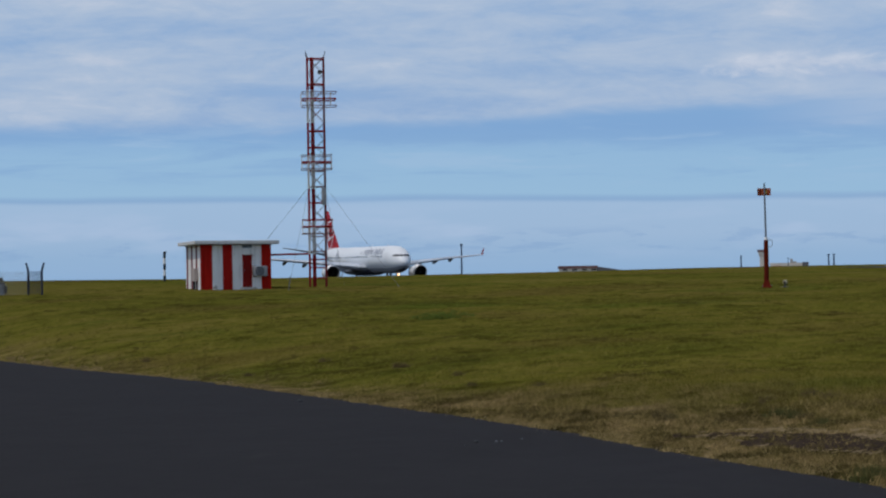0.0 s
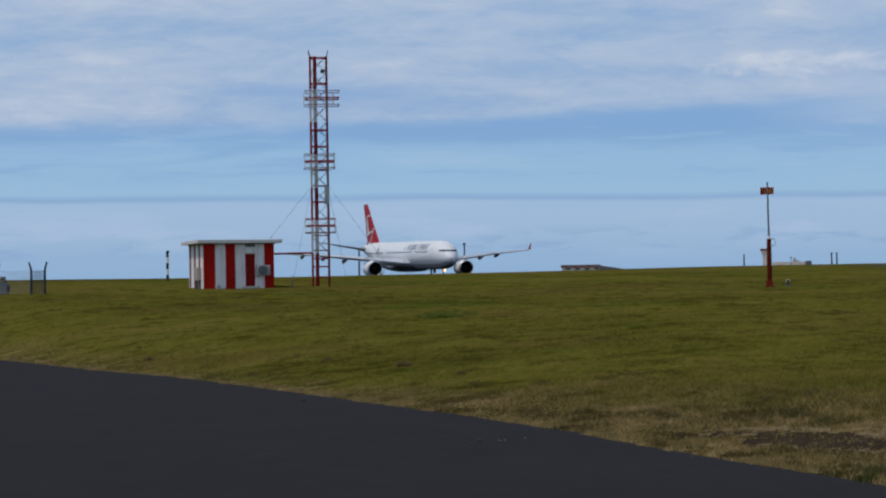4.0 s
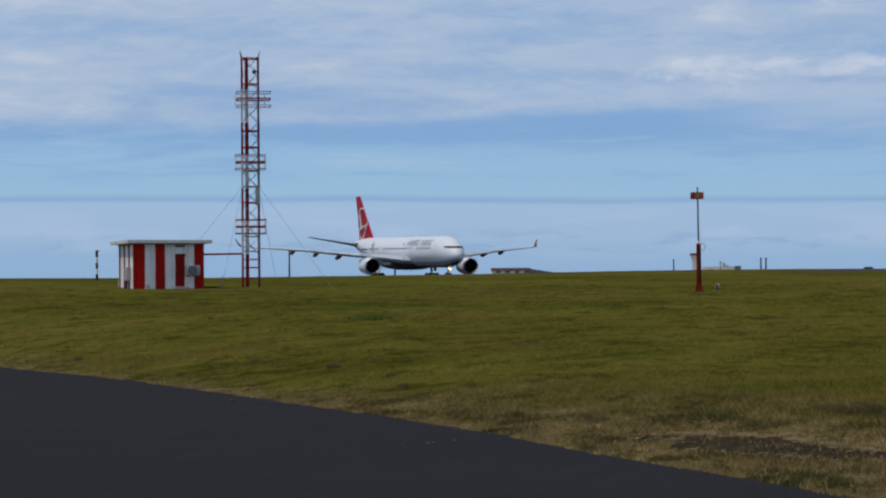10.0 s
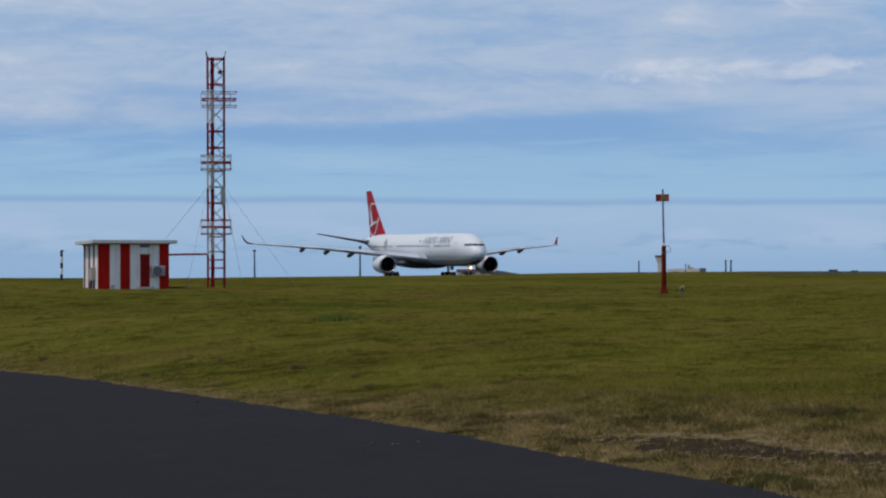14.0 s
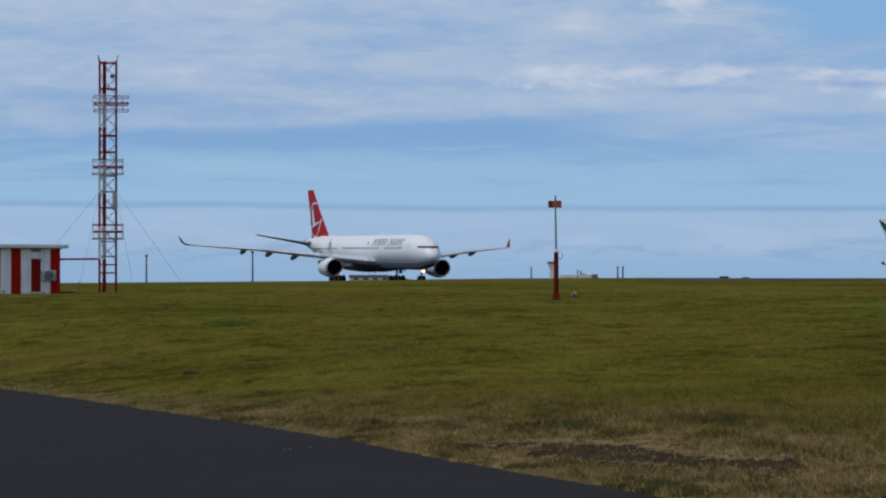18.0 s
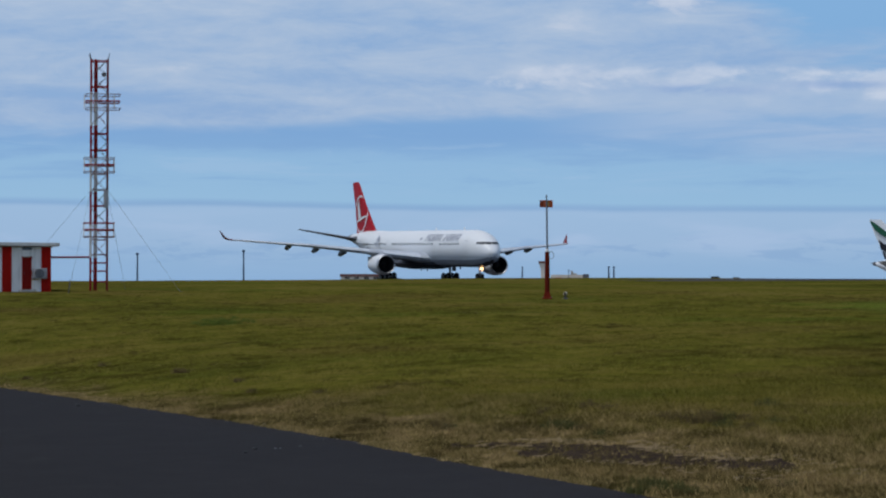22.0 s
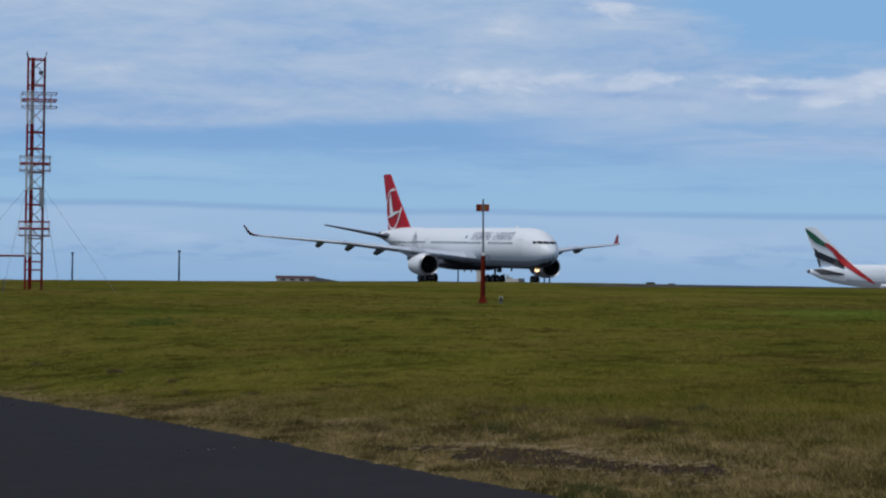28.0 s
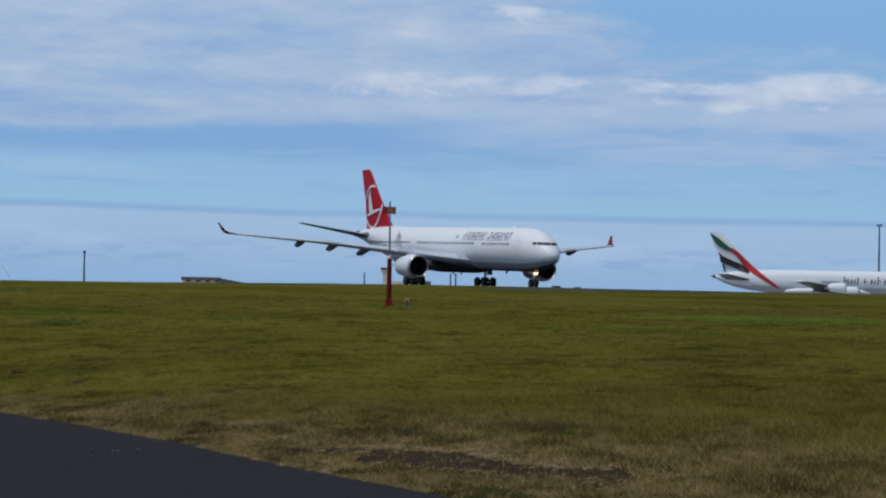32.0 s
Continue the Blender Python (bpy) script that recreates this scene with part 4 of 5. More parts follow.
def mat_ornament():
    m = bpy.data.materials.get("ornament_grey")
    return m or mat("ornament_grey", (0.24, 0.26, 0.32), 0.35, 0, 0.05, 1.0)


AIRLINER = build_airliner()


def taxi_q(t):
    """How far along the taxi line the nose is at t seconds."""
    u = t - 16.0
    return 185.63 + u * (6.8815 + u * (-0.011779 + u * (0.0014313 + u * (1.225e-5 - u * 3.426e-6))))


def taxi_pose(t):
    q = taxi_q(t)
    p = PATH0 + FWD * q
    slope = (lane_height(q) - lane_height(q - 25.0)) / 25.0
    return pose(p.x, p.y, EYE.z + lane_height(q) + 0.02, 0, -math.degrees(math.atan(slope)), 90 - math.degrees(HEAD))

# ---- the equipment hut ----


def build_hut():
    p = stand(-10.59, 0.485)
    hut = empty("equipment_hut", Matrix.Translation(p) @ pose(0, 0, 0, 0, 0, 10.59 + 13.0), "red and white striped equipment hut with a flat white roof", "hut")
    W, D, H = 4.30, 4.0, 2.58
    # front wall in vertical painted boards; x runs along the front, the front faces -y
    cuts = [(-2.15, -1.445, 1), (-1.445, -0.82, 0), (-0.82, -0.22, 1), (-0.22, 0.40, 0), (0.40, 0.95, 2), (0.95, 1.55, 0), (1.55, 2.15, 1)]
    for a, b, c in cuts:
        bm = bmesh.new()
        if c == 2:
            box(b - a, 0.12, H - 2.0, Matrix.Translation(((a + b) / 2, -D / 2, 2.0)), 0, bm)
            part("front_wall_panel", bm, SHEDWHITE, hut, "white panel over the door", smooth=False)
        else:
            box(b - a, 0.12, H + 0.3, Matrix.Translation(((a + b) / 2, -D / 2, -0.3)), 0, bm)
            part("front_wall_panel", bm, SHEDRED if c else SHEDWHITE, hut, "red painted panel" if c else "white painted panel", smooth=False)
    # the side wall's narrower stripes, reds darkened to paint in a shaded side
    a = -D / 2 + 0.06
    for k in range(6):
        b = a + (D - 0.12) / 3 * (0.36 if k % 2 else 0.64)
        for sx, red in ((-1, k % 2 == 1), (1, k % 2 == 0)):
            bm = box(0.12, b - a, H + 0.3, Matrix.Translation((sx * (W / 2 - 0.06), (a + b) / 2, -0.3)))
            part("side_wall_panel", bm, MASTDARK if red else SHEDWHITE, hut, smooth=False)
        a = b
    part("rear_wall", box(W, 0.12, H + 0.3, Matrix.Translation((0, D / 2, -0.3))), SHEDWHITE, hut, "white rear wall", smooth=False)
    part("roof_slab", box(W + 0.85, D + 0.9, 0.21, Matrix.Translation((0, 0, H + 0.06)), 0.02), ROOFEDGE, hut, "weathered white concrete roof slab with a wide overhang", smooth=False)
    # a dark strip stands in for the shade below the overhang
    part("roof_shade", box(W + 0.10, D + 0.10, 0.07, Matrix.Translation((0, 0, H - 0.01))), DARKGREY, hut, "dark strip for the shade under the roof slab", smooth=False)
    part("plinth", box(W - 0.05, D - 0.05, 0.42, Matrix.Translation((0, 0, -0.36)), 0.02), CONCRETE, hut, "low concrete plinth", smooth=False)
    # door with frame and handle
    door = part("door", box(0.50, 0.05, 1.93, Matrix.Translation((0.675, -D / 2 - 0.02, 0.05)), 0.01), DOORRED, hut, "closed dark red steel door", smooth=False)
    part("door_handle", tube((0.50, -D / 2 - 0.08, 1.0), (0.50, -D / 2 - 0.08, 1.12), 0.015), STEEL, door)
    for x in (0.41, 0.94):
        part("door_jamb", box(0.04, 0.10, 2.0, Matrix.Translation((x, -D / 2 - 0.05, 0.03))), SHEDRED, hut, smooth=False)
    part("door_lintel", box(0.62, 0.14, 0.30, Matrix.Translation((0.675, -D / 2 - 0.10, 2.04)), 0.01), SHEDWHITE, hut, "clean white lintel block over the door", smooth=False)
    vent = part("air_vent", box(0.60, 0.06, 0.14, Matrix.Translation((0.68, -D / 2 - 0.08, 2.42)), 0.01), DARKGREY, hut, "dark louvred vent above the door")
    for k in range(3):
        part("louvre", box(0.54, 0.03, 0.02, Matrix.Translation((0.68, -D / 2 - 0.125, 2.44 + 0.04 * k))), STEEL, vent, smooth=False)
    # cable duct to the mast and the grey meter cabinet
    part("meter_cabinet", box(0.22, 0.85, 0.78, Matrix.Translation((-W / 2 - 0.12, -0.95, 0.45)), 0.02), TAN, hut, "grey-brown meter cabinet on the side wall", smooth=False)
    part("meter_post", box(0.10, 0.16, 0.55, Matrix.Translation((-W / 2 - 0.12, -0.70, -0.1))), BLACK, hut, smooth=False)
    # air conditioner
    ac = part("air_conditioner", box(0.82, 0.32, 0.60, Matrix.Translation((1.42, -D / 2 - 0.27, 0.72)), 0.03), PALEGREY, hut, "grey outdoor air conditioning unit")
    bm = bmesh.new()
    turned([(0.0, 0.02), (0.0, 0.265), (-0.03, 0.27), (-0.03, 0.02)], 20, Matrix.Translation((1.36, -D / 2 - 0.435, 1.02)) @ pose(0, 0, 0, 0, 0, -90), bm)
    part("fan_grille", bm, BLACK, ac, "black round fan grille")
    for k in range(3):
        rr = 0.08 + 0.07 * k
        bm = bmesh.new()
        turned([(0.012, rr), (0.012, rr + 0.005), (0.0, rr + 0.005), (0.0, rr)], 20, Matrix.Translation((1.36, -D / 2 - 0.44, 1.02)) @ pose(0, 0, 0, 0, 0, -90), bm)
        part("guard_ring", bm, STEEL, ac)
    for x in (1.12, 1.72):
        part("bracket", box(0.04, 0.42, 0.05, Matrix.Translation((x, -D / 2 - 0.22, 0.67))), STEEL, ac, smooth=False)
    part("step", box(0.9, 0.5, 0.16, Matrix.Translation((0.675, -D / 2 - 0.36, -0.1)), 0.02), CONCRETE, hut, "concrete doorstep", smooth=False)
    part("white_stone", box(0.22, 0.2, 0.2, Matrix.Translation((-1.35, -D / 2 - 0.35, -0.02)), 0.05), CONCRETE, hut, "small white block by the wall", smooth=False)
    return hut


HUT = build_hut()

# ---- the lattice mast ----


def build_mast():
    p = stand(-8.74, 0.490)
    mast = empty("lattice_mast", Matrix.Translation(p) @ pose(0, 0, 0, 0, 0, 8.74 + 1.5), "guyed lattice radio mast banded in red and white", "mast")
    w, H, n = 0.50, 14.07, 7
    band = H / n
    faces = (((-w, -w), (w, -w)), ((w, -w), (w, w)), ((w, w), (-w, w)), ((-w, w), (-w, -w)))
    for z in (0.55, 1.2, 1.7, 2.2, 3.1, 5.16, 6.14, 7.1, 8.55, 9.55, 12.41, H - 0.08):
        red = int(z / band) % 2 == 0
        for a, b in faces:
            part("cross_bar", tube((*a, z), (*b, z), 0.036 if red else 0.024, None, 6), MASTRED if red else MASTGREY, mast)
    for k in range(n):
        z0, z1 = k * band - (0.3 if k == 0 else 0), (k + 1) * band
        for sx in (-1, 1):
            for sy in (-1, 1):
                # right-hand legs take darker colours: the shade on that side is painted in
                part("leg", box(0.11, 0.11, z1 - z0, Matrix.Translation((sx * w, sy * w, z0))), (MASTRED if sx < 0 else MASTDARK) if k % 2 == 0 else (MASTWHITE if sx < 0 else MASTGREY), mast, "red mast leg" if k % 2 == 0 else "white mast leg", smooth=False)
        for j in range(2):
            za = max(z0, 0) + 0.02 + j * band / 2
            if k == 0:
                continue
            brace = DARKGREY if k % 2 == 0 else MASTGREY
            for a, b in faces:
                part("brace", tube((*a, za), (*b, za + band / 2), 0.014, None, 5), brace, mast)
                part("brace", tube((*b, za), (*a, za + band / 2), 0.014, None, 5), brace, mast)
        # ladder with its cable tray inside the left half
        bm = bmesh.new()
        box(0.22, 0.05, z1 - z0, Matrix.Translation((-0.22, -0.30, z0)), 0, bm)
        part("cable_tray", bm, MASTRED if k % 2 == 0 else MASTWHITE, mast, smooth=False)
    for k, top in enumerate((3.70, 7.64, 11.50)):
        for dz, r, m in ((-0.42, 0.92, MASTGREY), (0.0, 0.88, MASTRED), (0.42, 0.92, MASTGREY if k else MASTRED)):
            bm = bmesh.new()
            off, cut = (0.32, 0.10) if k == 2 else (0.0, 0.0)
            for a, b in (((cut - r, -r), (r + off, -r)), ((r + off, -r), (r + off, r)), ((r + off, r), (cut - r, r)), ((cut - r, r), (cut - r, -r))):
                tube((*a, top + dz), (*b, top + dz), 0.045 if dz == 0 else 0.024, None, 6, bm)
            part("platform_rail", bm, m, mast, "platform rail")
        # pale wire infill between the rails
        bm = bmesh.new()
        for i in range(13):
            x = -0.9 + 0.15 * i
            for p0, p1 in (((x, -0.9), (x, -0.9)), ((x, 0.9), (x, 0.9)), ((-0.9, x), (-0.9, x)), ((0.9, x), (0.9, x))):
                tube((*p0, top - 0.42), (*p1, top + 0.42), 0.004, None, 4, bm)
        part("wire_infill", bm, MASTWHITE, mast, "pale wire infill round a platform")
        for sx in (-1, 1):
            for sy in (-1, 1):
                part("platform_post", tube((sx * 0.9, sy * 0.9, top - 0.42), (sx * 0.9, sy * 0.9, top + 0.42), 0.012, None, 6), MASTWHITE, mast)
                part("platform_stay", tube((sx * w, sy * w, top), (sx * 0.9, sy * 0.9, top), 0.025, None, 6), MASTRED, mast)
    for sx in (-1, 1):
        for sy in (-1, 1):
            part("lightning_rod", tube((sx * w, sy * w, H - 0.05), (sx * (w + 0.10), sy * w, H + 0.36), 0.03, 0.02, 6), DARKGREY, mast, "dark splayed rod at the mast head")
    part("panel_antenna", box(0.27, 0.16, 1.12, Matrix.Translation((w - 0.10, -w - 0.10, 5.0)), 0.03), PALEGREY, mast, "grey panel antenna")
    bm = turned([(0.0, 0.02), (0.05, 0.06), (0.08, 0.13), (0.07, 0.14), (0.03, 0.06)], 14, Matrix.Translation((0.25, -w - 0.05, H - 0.95)) @ pose(0, 0, 0, 0, 0, -90))
    part("dish", bm, DARKGREY, mast, "small dark dish antenna")
    for x in (-w, w):
        for y in (-w, w):
            part("footing", box(0.4, 0.4, 0.30, Matrix.Translation((x, y, -0.36)), 0.03), CONCRETE, mast, smooth=False)
    # guys, to anchors in the grass and over the hut
    inv = mast.matrix_world.inverted()
    for a, b in (((-w, -w, 6.15), spot(-9.36, 160.0)), ((-w, w, 6.15), spot(-10.6, 176.0)), ((w, -w, 6.15), spot(-7.04, 161.0)), ((w, w, 6.15), spot(-8.2, 176.0))):
        bm = tube(a, inv @ (b - Vector((0, 0, 0.05))), 0.008, None, 6)
        part("guy_wire", bm, DARKGREY, mast, "thin steel guy wire")
    bm = tube(inv @ spot(-9.36, 160.0) - Vector((0, 0, 0.1)), inv @ (spot(-9.36, 160.0) + Vector((0.12, 0, 0.8))), 0.025, None, 8)
    part("guy_anchor", bm, DARKGREY, mast, "dark guy anchor")
    # cable bridge to the hut
    a, b = inv @ (p + Vector((-w, 0, 2.05))), inv @ (HUT.matrix_world @ Vector((2.15, -1.2, 2.0)))
    bm = tube(a, b, 0.06, None, 6)
    tube(a + Vector((0, 0.3, 0.0)), b + Vector((0, 0.3, 0)), 0.05, None, 6, bm)
    part("cable_bridge", bm, MASTRED, mast, "red cable bridge to the hut")
    c = inv @ (HUT.matrix_world @ Vector((1.0, -2.09, 1.92)))
    part("feeder_cable", tube(a + Vector((0, -0.3, 0.0)), c, 0.022, None, 6), MASTDARK, mast, "thin dark feeder cable to the hut's door")


build_mast()

# ---- pole with an orange board ----


def build_board_pole():
    p = stand(0.505, 0.325)
    ob = empty("marker_pole", Matrix.Translation(p) @ pose(0, 0, 0, 0, 0, -0.5), "tall grey pole on a rust-red post carrying an orange board", "pole")
    bm = bmesh.new()
    tube((0, 0, 0.25), (0, 0, 2.42), 0.135, 0.115, 14, bm)
    lower = part("post", bm, RUST, ob, "thick rust-red post")
    bm = bmesh.new()
    turned([(0.0, 0.36), (0.08, 0.36), (0.12, 0.28), (0.42, 0.16), (0.46, 0.13)], 4, pose(0, 0, 0, 0, -90, 0) @ pose(0, 0, 0, 45, 0, 0), bm)
    part("base", bm, RUST, ob, "flared rust-red base", smooth=False)
    for k in range(4):
        a = math.pi / 2 * k + math.pi / 4
        part("anchor_bolt", tube((0.30 * math.cos(a), 0.30 * math.sin(a), 0.0), (0.30 * math.cos(a), 0.30 * math.sin(a), 0.14), 0.02), STEEL, ob)
    part("pole", tube((0.0, 0, 2.40), (-0.035, 0, 5.28), 0.05, 0.04, 10), STEEL, ob, "thin grey upper pole")
    part("collar", tube((0.0, 0, 2.38), (0.0, 0, 2.56), 0.09, 0.08, 12), SHEDWHITE, ob, "pale collar")
    b = part("board", box(0.66, 0.05, 0.36, Matrix.Translation((-0.05, 0.07, 4.66)), 0.01), ORANGE, ob, "faded orange board", smooth=False)
    part("board_mark", box(0.13, 0.02, 0.22, Matrix.Translation((0.02, 0.035, 4.72)), 0.0), mat("ochre_mark", (0.50, 0.28, 0.05), 0.6, 0, 0.2, 3), b, "pale ochre patch", smooth=False)
    for x in (-0.24, -0.36):
        part("board_strip", box(0.05, 0.02, 0.34, Matrix.Translation((x, 0.035, 4.66))), RUST, b, smooth=False)
    bm = bmesh.new()
    for k in range(12):
        a, b2 = 2 * math.pi * k / 12, 2 * math.pi * (k + 1) / 12
        tube((0.20 + 0.13 * math.cos(a), -0.06, 2.25 + 0.18 * math.sin(a)), (0.20 + 0.13 * math.cos(b2), -0.06, 2.25 + 0.18 * math.sin(b2)), 0.014, None, 5, bm)
    part("cable_loop", bm, STEEL, ob, "loop of grey cable")
    # the little fitting in the grass beside it
    q = stand(0.88, 0.342)
    f = empty("ground_light", Matrix.Translation(q), "small elevated airfield light in the grass", "light")
    part("stem", tube((0, 0, -0.05), (0, 0, 0.2), 0.04), DARKGREY, f)
    part("head", turned([(0.0, 0.02), (0.0, 0.13), (0.12, 0.14), (0.2, 0.08), (0.22, 0.01)], 14, Matrix.Translation((0, 0, 0.18)) @ pose(0, 0, 0, 0, -90, 0) @ Matrix.Scale(0.8, 4)), mat("olive_lamp_paint", (0.48, 0.43, 0.30), 0.7, 0, 0.15, 4.0), f, "pale olive lamp head")
    part("lens", turned([(0.0, 0.02), (0.0, 0.07), (0.04, 0.05), (0.05, 0.01)], 12, Matrix.Translation((-0.02, -0.11, 0.26)) @ pose(0, 0, 0, 0, 0, -90)), BLACK, f)
    part("concrete_pad", box(0.3, 0.3, 0.10, Matrix.Translation((0, 0, -0.06)), 0.02), DARKGREY, f, smooth=False)


build_board_pole()

# ---- striped marker post, fence, grey cabinet ----


def build_left_things():
    p = stand(-11.9, 0.655)
    ob = empty("striped_post", Matrix.Translation(p), "black and white banded marker post", "post")
    for k in range(5):
        part("band", tube((0, 0, k * 0.53 - (0.3 if k == 0 else 0)), (0, 0, (k + 1) * 0.53), 0.12, None, 10), BLACK if k % 2 == 0 else SHEDWHITE, ob, "black band" if k % 2 == 0 else "white band")
    part("cap", box(0.28, 0.26, 0.12, Matrix.Translation((0.06, 0, 2.60)), 0.03), BLACK, ob, "dark head")
    base = stand(-14.68, 0.416)
    fence = empty("fence", Matrix.Translation(base), "dark cranked fence posts with grey wire mesh between them", "fence")

    def post(az, lean):
        q = stand(az, 0.416) - base
        bm = bmesh.new()
        tube((q.x, q.y, q.z - 0.2), (q.x, q.y, q.z + 1.45), 0.062, None, 8, bm)
        tube((q.x, q.y, q.z + 1.43), (q.x + lean * 0.12, q.y, q.z + 1.86), 0.062, 0.055, 8, bm)
        part("fence_post", bm, NAVY, fence, "dark post with a cranked top")
        return q

    def mesh_panel(a, b, r):
        d = b - a
        bm = bmesh.new()
        n = max(4, int(d.length / 0.09))
        for i in range(n + 1):
            o = a + d * (i / n)
            tube((o.x, o.y, o.z + 0.05), (o.x, o.y, o.z + 1.35), r, None, 4, bm)
        for i in range(16):
            z = 0.05 + 1.3 * i / 15
            tube((a.x, a.y, a.z + z), (b.x, b.y, b.z + z), r, None, 4, bm)
        part("wire_mesh", bm, NAVY if r > 0.006 else STEEL, fence, "dark wire mesh" if r > 0.006 else "grey wire mesh")

    a, b, c, e = post(-14.68, -1), post(-14.40, 1), post(-15.36, 1), post(-16.2, -1)
    mesh_panel(a, b, 0.010)
    mesh_panel(c, a, 0.004)
    mesh_panel(e, c, 0.004)
    q = stand(-15.25, 0.425)
    cab = empty("grey_cabinet", Matrix.Translation(q), "small grey roadside cabinet with a hooded lamp", "cabinet")
    part("body", box(0.46, 0.35, 0.72, Matrix.Translation((0, 0, -0.05)), 0.02), STEEL, cab, smooth=False)
    part("lid", box(0.54, 0.42, 0.06, Matrix.Translation((0, 0, 0.67)), 0.015), DARKGREY, cab, smooth=False)
    part("neck", tube((0, 0, 0.7), (0, 0, 0.86), 0.05), DARKGREY, cab)
    part("hood", box(0.34, 0.25, 0.20, Matrix.Translation((0.0, 0, 0.82)) @ pose(0, 0, 0, 0, 0, 0), 0.05), DARKGREY, cab)
    part("side_box", box(0.14, 0.2, 0.42, Matrix.Translation((0.33, 0, 0.1)), 0.02), BLACK, cab, smooth=False)


build_left_things()

# ---- far buildings, lamps and vehicles ----


def far_block(name, az0, az1, d, top, mat_wall, label, category, roof=None):
    """A far building between two bearings; heights by elevation."""
    a, b = spot(az0, d), spot(az1, d)
    c = (a + b) / 2
    zt, zb = EYE.z + d * math.tan(radians(top)), c.z - 1.0
    w = (b - a).length
    ob = empty(name, Matrix.Translation((c.x, c.y, zb)) @ pose(0, 0, 0, 0, 0, -(az0 + az1) / 2), label, category)
    part("wall", box(w, 9.0, zt - zb), mat_wall, ob, smooth=False)
    if roof:
        part("roof", box(w + 0.6, 9.8, 0.9, Matrix.Translation((0, 0, zt - zb - 0.1)), 0.05), roof, ob, smooth=False)
    return ob, w, zt - zb


def build_far():
    # long low terminal wing with a brown roof sloping away at one end
    ob, w, h = far_block("low_building", -3.76, -2.98, 900, 0.795, PLASTER, "long low building with a brown roof beyond the field", "building", ROOFRED)
    bm = loft([[(w / 2, -4.9, h - 2), (w / 2, 4.9, h - 2), (w / 2, 4.9, h + 0.5), (w / 2, -4.9, h + 0.5)], [(w / 2 + 9.5, -4.9, h - 2.5), (w / 2 + 9.5, 4.9, h - 2.5), (w / 2 + 9.5, 4.9, h - 1.0), (w / 2 + 9.5, -4.9, h - 1.0)]])
    part("sloping_roof", bm, DARKGREY, ob, smooth=False)
    for k in range(4):
        part("window", box(1.6, 0.1, 0.5, Matrix.Translation((-w / 2 + 2 + 3.1 * k, -4.52, h - 0.75))), GLASS, ob, smooth=False)
    # control tower with a dark overhanging cab
    p = spot(0.44, 1000)
    t = empty("control_tower", Matrix.Translation(p), "pale tower with a dark wider cab", "tower")
    zt = EYE.z + 1000 * math.tan(radians(1.135)) - p.z
    part("shaft", box(2.6, 2.6, zt - 1.4, Matrix.Translation((0.1, 0, -1)), 0.1), PLASTER, t, smooth=False)
    part("cab", loft([[(-1.4, -1.4, zt - 2.6), (1.6, -1.4, zt - 2.6), (1.6, 1.4, zt - 2.6), (-1.4, 1.4, zt - 2.6)], [(-1.8, -1.7, zt - 1.1), (1.7, -1.7, zt - 1.1), (1.7, 1.7, zt - 1.1), (-1.8, 1.7, zt - 1.1)]]), PLASTER, t, "pale flared cab", smooth=False)
    part("cab_roof", box(3.8, 3.6, 0.8, Matrix.Translation((-0.1, 0, zt - 1.1)), 0.05), ROOFRED, t, "dark brown cab roof", smooth=False)
    ob, w, h = far_block("low_building", 0.58, 1.36, 1000, 0.835, PLASTER, "pale low terminal building with roof plant", "building")
    for x, s, z in ((0.8, 0.9, 1.5), (1.6, 2.0, 0.6)):
        part("roof_plant", box(s, 2.0, z, Matrix.Translation((x, 0, h))), CONCRETE, ob, smooth=False)
    part("annex", box(2.2, 2.0, 1.6, Matrix.Translation((w / 2 - 1.0, -4.8, h - 1.4))), DARKGREY, ob, smooth=False)
    part("ochre_door", box(2.0, 0.3, 1.0, Matrix.Translation((-4.0, -4.6, h - 2.0))), ORANGE, ob, smooth=False)
    # slim masts near the terminal
    for az, top, r in ((-0.01, 0.996, 0.22), (1.775, 1.0, 0.25), (1.88, 1.0, 0.25), (0.95, 0.93, 0.12)):
        q = spot(az, 990)
        m = empty("slim_mast", Matrix.Translation(q), "slim dark mast beside the terminal", "mast", "slim masts")
        h = EYE.z + 990 * math.tan(radians(top)) - q.z
        part("shaft", tube((0, 0, -0.5), (0, 0, h), r * 1.6, r, 8), LAMPBLUE, m)
        part("head", box(0.8 if r > 0.23 else 0.5, 0.5, 0.4, Matrix.Translation((0, 0, h - 0.2)), 0.05), LAMPBLUE, m)
    # apron lamps
    for az, top in ((-7.95, 1.255), (-5.77, 1.325), (10.56, 2.15)):
        d = 760.0 if az < 0 else 1150.0
        q = spot(az, d)
        h = EYE.z + d * math.tan(radians(top)) - q.z
        m = empty("apron_lamp", Matrix.Translation(q), "tall slate-blue floodlight mast", "lamp", "apron lamps")
        part("shaft", tube((0, 0, -0.5), (0, 0, h - 0.3), 0.30 * d / 760, 0.2 * d / 760, 10), LAMPBLUE, m)
        part("crossarm", box(2.4 if az > 0 else 0.7, 0.3, 0.2, Matrix.Translation((0, 0, h - 0.4))), LAMPBLUE, m)
        for x in ((-0.85, 0.0, 0.85) if az > 0 else (-0.15, 0.15)):
            part("floodlight", box(0.42 * d / 760, 0.5, 0.45 * d / 760, Matrix.Translation((x, -0.1, h - 0.25)) @ pose(0, 0, 0, 15, 0, 0), 0.05), LAMPBLUE, m)
